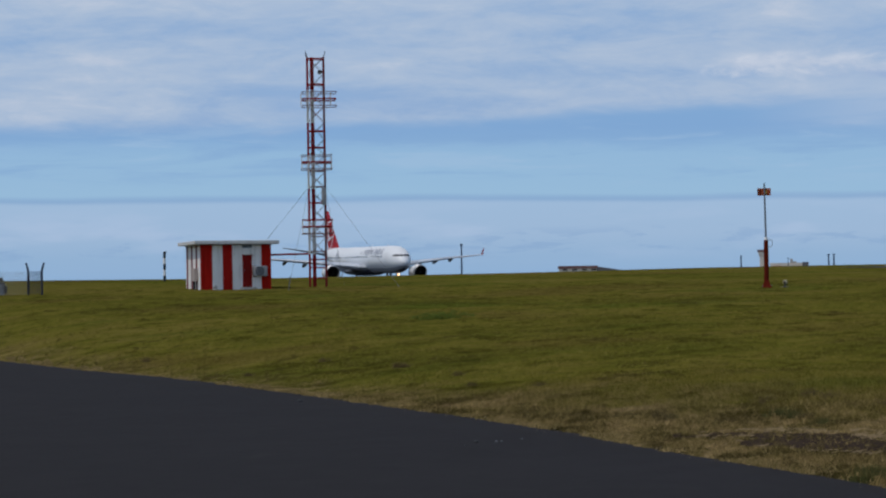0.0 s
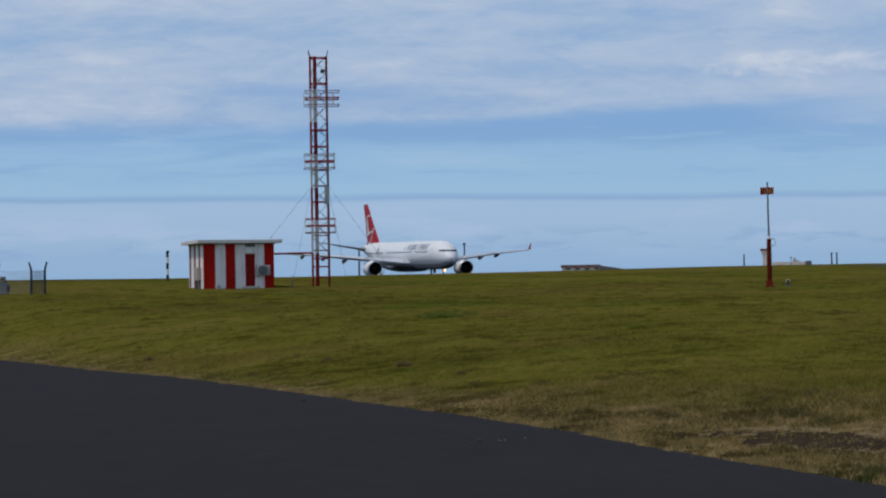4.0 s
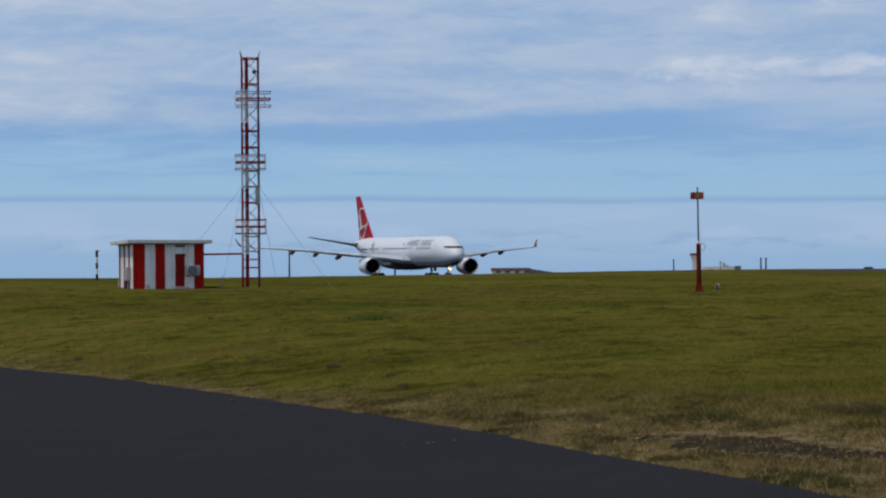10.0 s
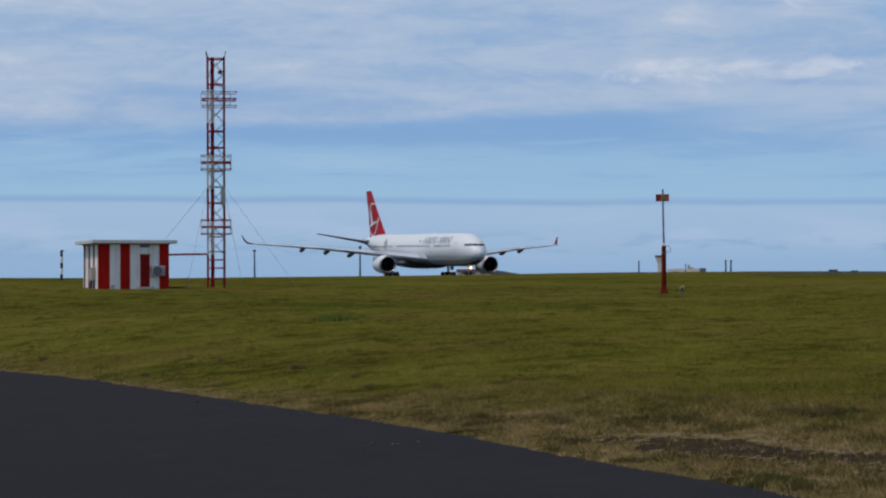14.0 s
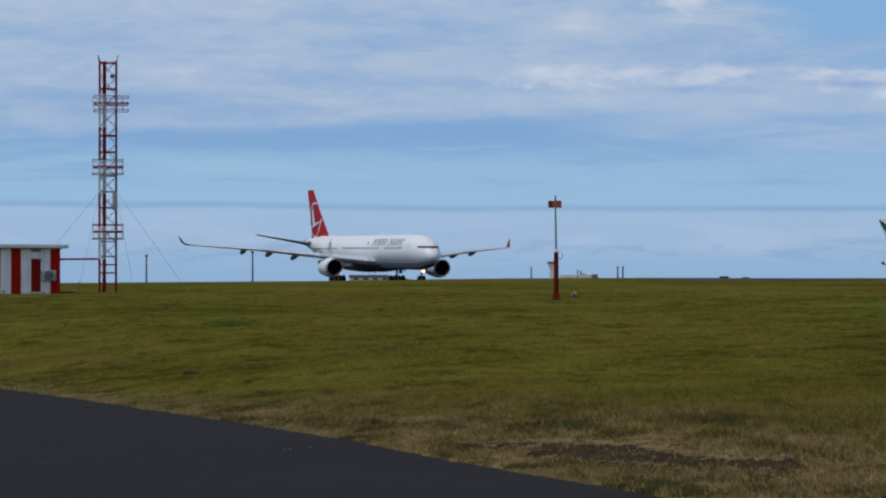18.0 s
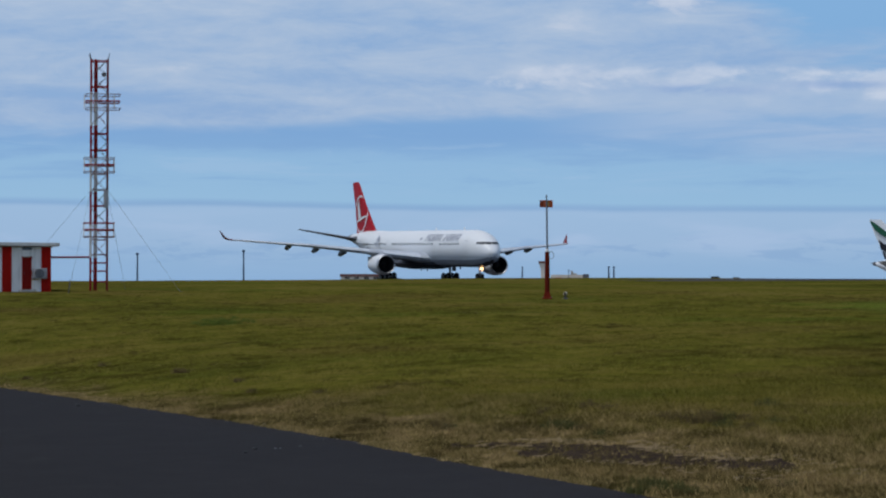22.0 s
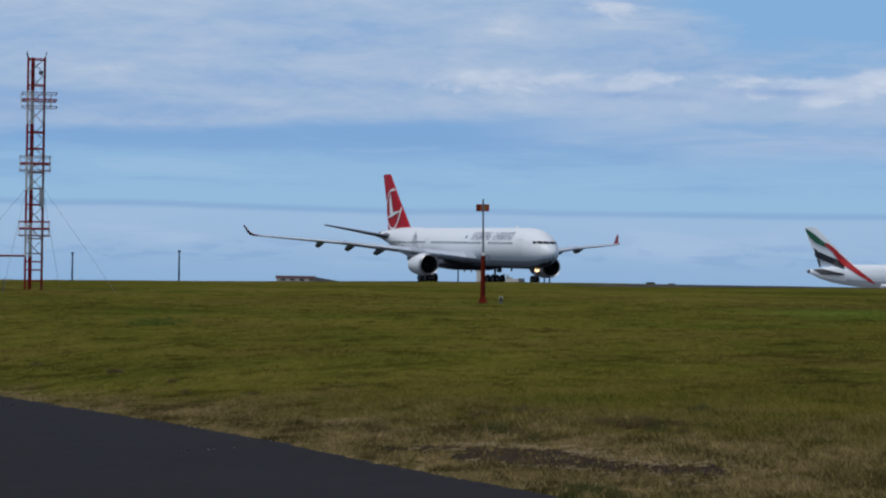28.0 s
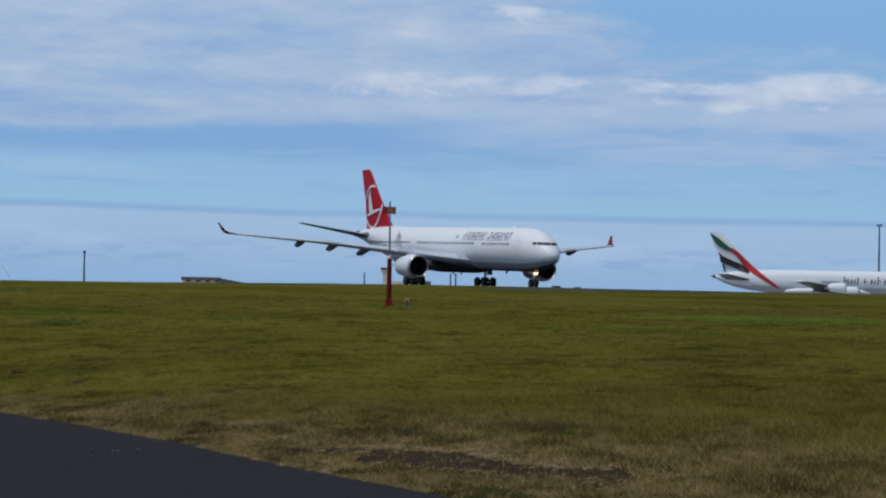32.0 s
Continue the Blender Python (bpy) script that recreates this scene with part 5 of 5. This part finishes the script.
    # service vehicles on the far apron
    for az, el, w, hh in ((3.99, 0.805, 2.6, 1.3), (4.42, 0.785, 2.0, 0.9), (2.58, 0.775, 1.6, 0.8)):
        d = 560.0
        q = spot(az, d)
        z = EYE.z + d * math.tan(radians(el))
        m = empty("service_vehicle", Matrix.Translation((q.x, q.y, q.z)) @ pose(0, 0, 0, 0, 0, -az), "dark service vehicle far across the apron", "vehicle", "service vehicles")
        top = z - q.z
        body = part("body", box(w, 1.7, top - 0.9, Matrix.Translation((0, 0, 0.4)), 0.1), DARKGREY, m)
        part("cab", box(w * 0.7, 1.5, 0.55, Matrix.Translation((-w * 0.1, 0, top - 0.55)), 0.12), GLASS, m)
        for x in (-w * 0.32, w * 0.32):
            for y in (-0.75, 0.75):
                part("wheel", turned([(-0.1, 0.2), (-0.1, 0.36), (0.1, 0.36), (0.1, 0.2)], 12, Matrix.Translation((x, y, 0.36)) @ pose(0, 0, 0, 0, 0, 90)), TYRE, m)


build_far()


def build_parked_jet():
    """The double-deck airliner, parked broadside on; nose to the right (+x), its tail at the origin."""
    d = 960.0
    p = spot(7.18, d)
    p.z = EYE.z + d * math.tan(radians(2.016)) - 24.1
    jet = empty("parked_jet", Matrix.Translation(p) @ pose(0, 0, 0, 0, 0, -2.0), "white double-deck airliner with green, black and red tail stripes, parked", "airplane")
    S = [(0.0, 8.3, 7.9, 0.2), (1.2, 8.7, 7.2, 0.8), (4, 9.3, 5.7, 1.5), (8, 10.0, 4.4, 2.2), (13, 10.6, 3.5, 2.8), (18, 10.6, 2.9, 3.25), (24, 10.65, 2.5, 3.55), (60, 10.65, 2.5, 3.57), (66, 10.3, 2.6, 3.3), (70, 9.3, 3.3, 2.4), (72, 7.6, 4.4, 1.2), (72.7, 6.2, 5.6, 0.3)]
    fus = part("fuselage", loft([section(*s) for s in S]), [WHITE, JETBELLY], jet, "white fuselage with grey shading painted on its underside")
    # down-facing faces get a pale grey that paints in the body's shading
    for p in fus.data.polygons:
        if p.normal.z < -0.45:
            p.material_index = 1
    # the rudder's lower gap and the tail cone's underside seam
    part("rudder_gap", loft([[(3.1, -0.3, 12.4), (3.1, 0.3, 12.4), (3.7, 0.36, 12.4), (3.7, -0.36, 12.4)], [(3.9, -0.5, 9.7), (3.9, 0.5, 9.7), (4.6, 0.55, 9.7), (4.6, -0.55, 9.7)]]), LIVERYBLACK, jet, "dark gap below the rudder", smooth=False)
    fin = [foil(16.6, 0, 10.1, 12.6, 0.09, (0, 1, 0)), foil(14.0, 0, 12.2, 10.6, 0.10, (0, 1, 0)), foil(7.8, 0, 18.2, 7.3, 0.10, (0, 1, 0)), foil(3.0, 0, 23.0, 4.2, 0.09, (0, 1, 0)), foil(2.4, 0, 23.3, 3.4, 0.05, (0, 1, 0))]
    f = part("fin", loft(fin), WHITE, jet, "white fin with flowing stripes")
    # flowing stripes on the fin's sides
    for s in (-1, 1):
        def stripe(name, lower, upper, m, label):
            bm = bmesh.new()
            rows = [(bm.verts.new((a[0], s * a[2], a[1])), bm.verts.new((b[0], s * b[2], b[1]))) for a, b in zip(lower, upper)]
            for u, v in zip(rows, rows[1:]):
                bm.faces.new((u[0], u[1], v[1], v[0]))
            part(name, bm, m, f, label, smooth=False)
        stripe("green_stripe", [(-0.8, 22.0, 0.3), (0.7, 19.6, 0.5), (2.5, 18.0, 0.55), (5.1, 16.7, 0.6), (6.6, 16.3, 0.62)], [(-1.0, 23.0, 0.3), (1.9, 21.1, 0.45), (4.2, 19.2, 0.5), (5.6, 18.1, 0.52), (7.2, 17.2, 0.55)], GREEN, "green stripe")
        stripe("black_stripe", [(2.7, 12.9, 0.55), (5.1, 11.9, 0.64), (8.4, 10.7, 0.78), (10.7, 9.8, 2.0), (12.2, 9.2, 2.6)], [(1.9, 16.4, 0.5), (3.4, 15.0, 0.6), (6.6, 13.6, 0.66), (9.9, 12.3, 0.72), (12.6, 10.9, 0.8)], LIVERYBLACK, "black stripe")
        stripe("red_stripe", [(5.6, 17.2, 0.58), (8.2, 15.0, 0.66), (10.0, 12.6, 0.74), (12.0, 10.3, 1.70), (14.9, 8.3, 3.05), (17.5, 6.6, 3.36), (20.2, 5.0, 3.46), (22.4, 3.9, 3.2)], [(6.4, 18.0, 0.56), (8.5, 16.6, 0.62), (10.7, 14.5, 0.70), (13.4, 12.0, 0.78), (16.0, 9.7, 2.35), (18.6, 7.6, 3.42), (21.2, 5.6, 3.52), (22.8, 4.1, 3.3)], LIVERYRED, "red stripe running down the body")
        # tailplane and wing: shade on their undersides is given as dark paint
        rings = [foil(13.2, s * 1.6, 7.0, 9.0, 0.10), foil(4.2, s * 15.1, 8.5, 4.0, 0.09)]
        part("tailplane", loft(rings), BELLY, jet, "tailplane coloured dark for its shaded underside")
        rings = [foil(51.5, s * 2.5, 3.4, 17.5, 0.14), foil(43.5, s * 14.0, 4.1, 10.5, 0.13), foil(28.5, s * 39.0, 5.9, 4.2, 0.11)]
        w = part("wing", loft(rings), LIVERYBLACK, jet, "swept wing coloured near black for its shaded underside")
        for ey, ex in ((14.5, 48.2), (25.5, 42.4)):
            engine(jet, ex, s * ey, 3.4 if ey < 20 else 4.4, 1.75, 5.6, (ex - 4.2, 5.6 if ey < 20 else 6.6))
        for y in (7.0, 18.0, 24.0, 30.0):
            bm = turned([(0, 0.05), (-0.8, 0.4), (-3, 0.6), (-6, 0.05)], 10, Matrix.Translation((42.0 - y * 0.42, s * y, 3.8 + y * 0.08)))
            part("flap_fairing", bm, WHITE, w)
        # gold title as upright bars
        x = 44.6
        for k in range(8):
            bm = bmesh.new()
            h = 2.6 if k in (0, 2, 5) else 1.8
            curved_patch(x, x + 0.45, 6.1, 6.1 + h, s, 6.5, 3.85, 0.03, 0.25, bm)
            if k != 2:
                curved_patch(x + 0.5, x + 1.35, 6.1 + h * 0.42, 6.1 + h * 0.58, s, 6.5, 3.85, 0.03, 0, bm)
            if k in (0, 1, 4, 6):
                curved_patch(x + 1.3, x + 1.65, 6.1, 6.1 + 1.7, s, 6.5, 3.85, 0.03, 0.2, bm)
            part("title_bar", bm, GOLD, fus, "gold title lettering as bars", smooth=False)
            x += 2.3
        for deck in (5.2, 8.4):
            xx = 22.0
            while xx < 66:
                if not (44 < xx < 63 and deck > 9):
                    part("cabin_window", curved_patch(xx, xx + 0.3, deck, deck + 0.35, s, 6.7, 3.75, 0.03), JETPANE, fus, smooth=False)
                xx += 1.1
    fairing = [(23.8, 2.9, 3.3, 0.6), (25.0, 2.3, 4.4, 3.2), (28.5, 2.1, 4.9, 4.1), (33.0, 2.1, 5.0, 4.3), (50.0, 2.1, 5.0, 4.3), (54.0, 2.4, 3.6, 2.6)]
    part("belly_fairing", loft([section(x, zt, zb, hw, 20) for x, zb, zt, hw in fairing]), WHITE, jet, "white wing to body fairing")
    part("tail_cone_tip", turned([(0, 0.05), (0.0, 0.5), (0.9, 0.75), (1.0, 0.05)], 14, Matrix.Translation((-0.1, 0, 8.05))), DARKGREY, jet, "dark exhaust at the tail cone")
    for x, y in ((40.0, 5.0), (40.0, -5.0), (36.0, 2.6), (36.0, -2.6)):
        gear_leg(jet, x, y, 3.4, 0.7, (-1.5, 0.0, 1.5), 0.75, True)
    gear_leg(jet, 67.5, 0, 3.4, 0.63, (0.0,), 0.5)


build_parked_jet()

# ---- grass, weeds, stones ----


def bare(x, y):
    """Below 1 inside the ragged strip of bare earth."""
    along, across = (x - 1.15) * 0.42 - (y - 29.7) * 0.908, (x - 1.15) * 0.908 + (y - 29.7) * 0.42
    r = math.sqrt((along / 3.6) ** 2 + (across / 0.66) ** 2)
    return r + 0.55 * noise.noise(Vector((x * 1.3, y * 0.7, 3.3))) + 0.40 * noise.noise(Vector((x * 4.0, y * 1.6, 1.3)))


def blades(name, count, d0, d1, per, h0, h1, width, seed, label, az0=-16.5, az1=12.0):
    """Many small tufts of blades over a stretch of the field, as one sheet of stuff."""
    rnd = np.random.RandomState(seed)
    verts = []
    made = 0
    while made < count:
        az = rnd.uniform(az0, az1)
        d = math.sqrt(rnd.uniform(d0 * d0, d1 * d1))
        x, y = d * math.sin(radians(az)), d * math.cos(radians(az))
        u = x - road_edge(y)
        if u < -0.06 + 0.20 * noise.noise(Vector((y * 0.8, 1.7, 0))) + 0.16 * noise.noise(Vector((y * 3.3, 5.7, 0))):
            continue
        k = noise.noise(Vector((x * 0.55, y * 0.4, seed)))
        if k < -0.18 and rnd.rand() < 0.75:
            continue
        # the bare patch of earth
        if bare(x, y) < 1.0 and rnd.rand() < 0.72:
            continue
        made += 1
        z = max(ground(x, y), 0.0)
        tall = 0.9 + 1.5 * max(0.0, k) + 0.25 * rnd.randn()
        for b in range(per):
            a = rnd.uniform(0, 2 * math.pi)
            h = rnd.uniform(h0, h1) * max(0.4, tall)
            bx, by = x + rnd.normal(0, 0.35 * h1), y + rnd.normal(0, 0.35 * h1)
            w = width * rnd.uniform(0.6, 1.4)
            lean = h * rnd.uniform(0.3, 1.8)
            lx, ly = math.cos(a) * lean, abs(math.sin(a)) * lean     # all lean away from the viewer, so every face catches the light
            verts += [(bx - w, by, z - 0.02), (bx + w, by, z - 0.02), (bx + lx, by + ly, z + h)]
    n = len(verts) // 3
    me = bpy.data.meshes.new(name)
    me.from_pydata(verts, [], [(3 * i, 3 * i + 1, 3 * i + 2) for i in range(n)])
    me.materials.append(BLADES)
    ups = np.random.RandomState(seed).normal(0, 0.42 if d1 < 60 else 0.25, (n, 3))
    ups[:, 2] = 1.0
    ups /= np.linalg.norm(ups, axis=1)[:, None]
    me.normals_split_custom_set(np.repeat(ups, 3, axis=0).tolist())
    tagged(new(name, me), label, "grass", kind="stuff")


blades("grass", 46000, 20, 50, 7, 0.012, 0.042, 0.0062, 11, "short dry and green grass by the road")
blades("grass", 3200, 20, 46, 7, 0.03, 0.10, 0.0045, 15, "taller dry stalks among the verge grass")
blades("grass", 34000, 48, 88, 5, 0.016, 0.046, 0.009, 12, "mown field grass in uneven tufts")
blades("grass", 26000, 86, 170, 5, 0.020, 0.060, 0.016, 13, "rougher field grass towards the crest")
blades("grass", 8000, 23, 47, 6, 0.03, 0.085, 0.0068, 16, "rough taller straw grass by the bare earth", 0.5, 12.0)


def edge_tufts():
    """Dry straw tufts leaning over the asphalt's ragged edge."""
    rnd = np.random.RandomState(31)
    verts = []
    while len(verts) < 3 * 30000:
        y = rnd.uniform(23.0, 100.0)
        k = noise.noise(Vector((y * 0.7, 8.3, 0.0))) + 0.6 * noise.noise(Vector((y * 2.6, 3.1, 0.0)))
        if k < rnd.uniform(-0.15, 0.60):
            continue
        x = road_edge(y) + 0.10 * k + abs(rnd.normal(0, 0.16)) - 0.14
        z = max(ground(x, y), 0.0)
        size = 0.6 + 0.8 * max(0.0, k)
        for b in range(6):
            h = rnd.uniform(0.02, 0.062) * size
            a, lean, w = rnd.uniform(0, 2 * math.pi), h * rnd.uniform(0.3, 1.6), rnd.uniform(0.003, 0.006) * (1 + y / 60)
            bx, by = x + rnd.normal(0, 0.03), y + rnd.normal(0, 0.05)
            verts += [(bx - w, by, z - 0.01), (bx + w, by, z - 0.01), (bx + math.cos(a) * lean, by + abs(math.sin(a)) * lean, z + h)]
    n = len(verts) // 3
    me = bpy.data.meshes.new("edge_straw")
    me.from_pydata(verts, [], [(3 * i, 3 * i + 1, 3 * i + 2) for i in range(n)])
    me.materials.append(EDGESTRAW)
    ups = rnd.normal(0, 0.4, (n, 3))
    ups[:, 2] = 1.0
    ups /= np.linalg.norm(ups, axis=1)[:, None]
    me.normals_split_custom_set(np.repeat(ups, 3, axis=0).tolist())
    tagged(new("edge_straw", me), "pale dry straw tufts along the asphalt edge", "grass", kind="stuff")


edge_tufts()


def dirt_patch():
    bm = bmesh.new()
    grid = {}
    for i in range(120):
        for j in range(150):
            x, y = -1.6 + 0.05 * i, 25.5 + 0.06 * j
            if x - road_edge(y) > 0.3 and bare(x, y) < 1.0:
                grid[i, j] = bm.verts.new((x, y, ground(x, y) + 0.012 + 0.014 * noise.noise(Vector((x * 5, y * 5, 0)))))
    for (i, j), v in grid.items():
        q = [grid.get(k) for k in ((i, j), (i + 1, j), (i + 1, j + 1), (i, j + 1))]
        if all(q):
            bm.faces.new(q)
    tagged(link_mesh("bare_earth", bm, DIRT), "bare brown earth strip in the worn verge", "ground", kind="structure")


dirt_patch()


def weed(az, d, size, m, seed, label):
    """A low weed: leaves rising and arching from one root."""
    p = spot(az, d)
    ob = empty("weed_clump", Matrix.Translation(p), label, "plant", "weeds in the verge")
    rnd = random.Random(seed)
    bm = bmesh.new()
    for k in range(170):
        a = rnd.uniform(0, 2 * math.pi)
        h, reach, w = size * rnd.uniform(0.4, 1.0), size * rnd.uniform(0.2, 0.9), size * rnd.uniform(0.012, 0.032)
        ox, oy = rnd.gauss(0, size * 0.5), rnd.gauss(0, size * 0.3)
        prev = None
        for i in range(4):
            f = i / 3
            c = Vector((ox + math.cos(a) * reach * f, oy + abs(math.sin(a)) * reach * f, h * (1 - (1 - f) ** 2) - 0.02))
            side = Vector((-math.sin(a), math.cos(a), 0)) * w * (1 - f * 0.9)
            pair = (bm.verts.new(c - side), bm.verts.new(c + side))
            if prev:
                bm.faces.new((prev[0], prev[1], pair[1], pair[0]))
            prev = pair
    for f in bm.faces:
        f.normal_update()
        if f.normal.y > 0:
            f.normal_flip()
    me = part("leaves", bm, m, ob).data
    ups = np.random.RandomState(seed).normal(0, 0.35, (len(me.loops), 3))
    ups[:, 2] = 1.0
    me.normals_split_custom_set((ups / np.linalg.norm(ups, axis=1)[:, None]).tolist())


def stalks():
    """Pale dry stalks lying on and round the bare strip."""
    rnd = random.Random(21)
    verts, faces = [], []
    while len(faces) < 240:
        x, y = rnd.uniform(-0.6, 3.2), rnd.uniform(25.2, 33.5)
        if not 0.85 < bare(x, y) < 1.5 or x < road_edge(y) + 0.25:
            continue
        a, ln, w = rnd.uniform(-1.5, 1.5), rnd.uniform(0.04, 0.17), rnd.uniform(0.003, 0.006)
        dx, dy = math.cos(a) * ln, math.sin(a) * ln
        z, dz = ground(x, y) + rnd.uniform(0.012, 0.035), rnd.uniform(-0.01, 0.03)
        b = len(verts)
        verts += [(x, y, z - w), (x, y, z + w), (x + dx, y + dy, z + dz + w), (x + dx, y + dy, z + dz - w)]
        faces.append((b, b + 3, b + 2, b + 1))
    # a pale mat of flattened straw along the strip's far side
    while len(faces) < 430:
        f = rnd.random()
        x, y = 0.05 + 2.1 * f + rnd.gauss(0, 0.06), 33.4 - 3.0 * f - 2.4 * f * f + rnd.gauss(0, 0.07)
        if noise.noise(Vector((x * 2.2, y * 0.9, 4.4))) < -0.12:
            continue
        a, ln, w = rnd.gauss(-0.3, 0.5), rnd.uniform(0.06, 0.2), rnd.uniform(0.003, 0.007)
        dx, dy = math.cos(a) * ln, math.sin(a) * ln
        z, dz = ground(x, y) + rnd.uniform(0.010, 0.026), rnd.uniform(-0.008, 0.012)
        b = len(verts)
        verts += [(x, y, z - w), (x, y, z + w), (x + dx, y + dy, z + dz + w), (x + dx, y + dy, z + dz - w)]
        faces.append((b, b + 3, b + 2, b + 1))
    me = bpy.data.meshes.new("dry_stalks")
    me.from_pydata(verts, [], faces)
    me.materials.append(mat("dry_straw", (0.21, 0.16, 0.095), 0.9, 0, 0.4, 8.0, spec=0.05))
    me.normals_split_custom_set([(0.0, -0.2, 0.98)] * len(me.loops))
    tagged(new("dry_stalks", me), "pale dry stalks lying over bare earth", "straw", kind="stuff")


stalks()

WEED = mat("weed_green", (0.040, 0.047, 0.014), 0.9, 0, 0.3, 6.0, spec=0.05)
WEEDDRY = mat("weed_brown", (0.066, 0.050, 0.021), 0.9, 0, 0.3, 6.0, spec=0.05)
TALLGREEN = mat("tall_grass_green", (0.066, 0.094, 0.015), 0.9, 0, 0.3, 6.0, spec=0.05)
for k, (az, d, size) in enumerate(((-6.55, 96.0, 0.24), (-6.3, 96.5, 0.30), (-6.1, 96.0, 0.24), (-5.9, 97.5, 0.20), (-6.4, 99.5, 0.22), (-6.05, 100.0, 0.20), (-6.75, 98.0, 0.16), (-6.2, 102.5, 0.18), (-5.75, 101.0, 0.16), (-5.6, 98.5, 0.15), (-6.55, 103.0, 0.16), (-5.95, 105.0, 0.17))):
    weed(az, d, size, TALLGREEN, 50 + k, "taller green grass tuft in the mown field")
for k, (az, d, size, m) in enumerate((  (-7.11, 60.4, 0.16, WEEDDRY), (-7.0, 60.2, 0.14, WEEDDRY), (-8.65, 67.1, 0.15, WEEDDRY), (-12.3, 79.9, 0.17, WEEDDRY), (-10.2, 64.0, 0.13, WEEDDRY), (-5.87, 54.8, 0.12, WEEDDRY), (-5.6, 50.0, 0.12, WEEDDRY), (-4.2, 48.0, 0.12, WEEDDRY), (-1.72, 36.6, 0.16, WEEDDRY), (3.25, 36.0, 0.17, WEEDDRY), (3.6, 35.4, 0.19, WEEDDRY), (3.9, 35.8, 0.16, WEEDDRY), (2.9, 36.3, 0.15, WEEDDRY), (4.1, 34.5, 0.15, WEED), (3.8, 37.0, 0.14, WEEDDRY), (4.7, 34.0, 0.14, WEEDDRY), (5.2, 35.0, 0.12, WEED), (-1.6, 35.5, 0.15, WEEDDRY), (-1.5, 36.0, 0.12, WEED), (1.6, 33.6, 0.12, WEED), (3.4, 24.6, 0.12, WEED), (2.4, 25.0, 0.12, WEED), (4.6, 24.4, 0.11, WEED), (5.5, 25.0, 0.11, WEED), (0.60, 35.3, 0.14, WEED), (0.82, 35.2, 0.17, WEED), (1.02, 35.0, 0.15, WEED), (1.22, 34.9, 0.12, WEEDDRY), (1.36, 39.3, 0.18, WEEDDRY), (0.46, 38.7, 0.14, WEEDDRY), (1.78, 38.7, 0.15, WEEDDRY), (4.20, 35.9, 0.16, WEED), (4.55, 35.8, 0.15, WEEDDRY), (5.02, 38.9, 0.17, WEED), (5.43, 24.8, 0.11, WEEDDRY), (2.71, 25.6, 0.13, WEED), (3.06, 25.0, 0.15, WEED), (2.40, 26.0, 0.10, WEED))):
    weed(az, d, size, m, k, "low dark green weed in the verge" if m is WEED else "low withered brown weed in the verge")


def stones():
    """Pale grit along the road's edge and two bits of debris on the asphalt."""
    rnd = random.Random(9)
    verts, faces = [], []
    for k in range(900):
        y = rnd.uniform(22, 95)
        x = road_edge(y) + rnd.gauss(0.0, 0.13)
        s = rnd.uniform(0.003, 0.009) * (0.6 + y / 80.0)
        z = max(ground(x, y), 0.0) + s * 0.3
        b = len(verts)
        for dx, dy, dz in ((1, 0, 0), (-1, 0, 0), (0, 1, 0), (0, -1, 0), (0, 0, 0.8), (0, 0, -0.6)):
            verts.append((x + s * dx * rnd.uniform(0.7, 1.4), y + s * dy * rnd.uniform(0.7, 1.4), z + s * dz))
        for f in ((0, 2, 4), (2, 1, 4), (1, 3, 4), (3, 0, 4), (2, 0, 5), (1, 2, 5), (3, 1, 5), (0, 3, 5)):
            faces.append(tuple(b + i for i in f))
    me = bpy.data.meshes.new("grit")
    me.from_pydata(verts, [], faces)
    me.materials.append(GRIT)
    tagged(new("grit", me), "sandy loose grit along the asphalt edge", "gravel", kind="stuff")
    for az, d, s, m, label in ((-9.15, 49.0, 0.05, BLACK, "dark lump on the asphalt"), (-5.11, 33.2, 0.018, DARKGREY, "pale chip on the asphalt"), (-5.0, 33.3, 0.014, DARKGREY, "pale chip on the asphalt"), (-4.58, 33.8, 0.014, DARKGREY, "pale chip on the asphalt"), (-5.53, 33.1, 0.032, BLACK, "dark chip on the asphalt"), (-5.73, 32.3, 0.024, BLACK, "dark chip on the asphalt"), (4.51, 26.3, 0.035, GRIT, "pale clod of dry earth in the verge"), (4.40, 26.2, 0.028, GRIT, "pale clod of dry earth in the verge"), (5.30, 24.9, 0.05, DIRT, "dark clod of earth in the verge")):
        bm = bmesh.new()
        bmesh.ops.create_icosphere(bm, subdivisions=2, radius=s)
        for v in bm.verts:
            v.co *= 1 + 0.3 * noise.noise(v.co * 20 / (s * 20 + 0.1))
            v.co.z *= 0.6
        p = spot(az, d)
        ob = link_mesh("stone", bm, m)
        ob.location = (p.x, p.y, p.z + s * 0.35 if p.z > 0.001 else s * 0.35)
        tagged(ob, label, "stone", "debris")


stones()


def motions():
    """The airliner rolls along the taxi line; its wheels turn with it."""
    walk(AIRLINER, [(float(t), taxi_pose(float(t))) for t in range(33)])
    for w, r in TAXI_WHEELS:
        place = w.location.copy()
        walk(w, [(0.1 * k, pose(place.x, place.y, place.z, 0, math.degrees((taxi_q(0.1 * k) - taxi_q(0)) / r) % 360.0, 0)) for k in range(321)])


motions()
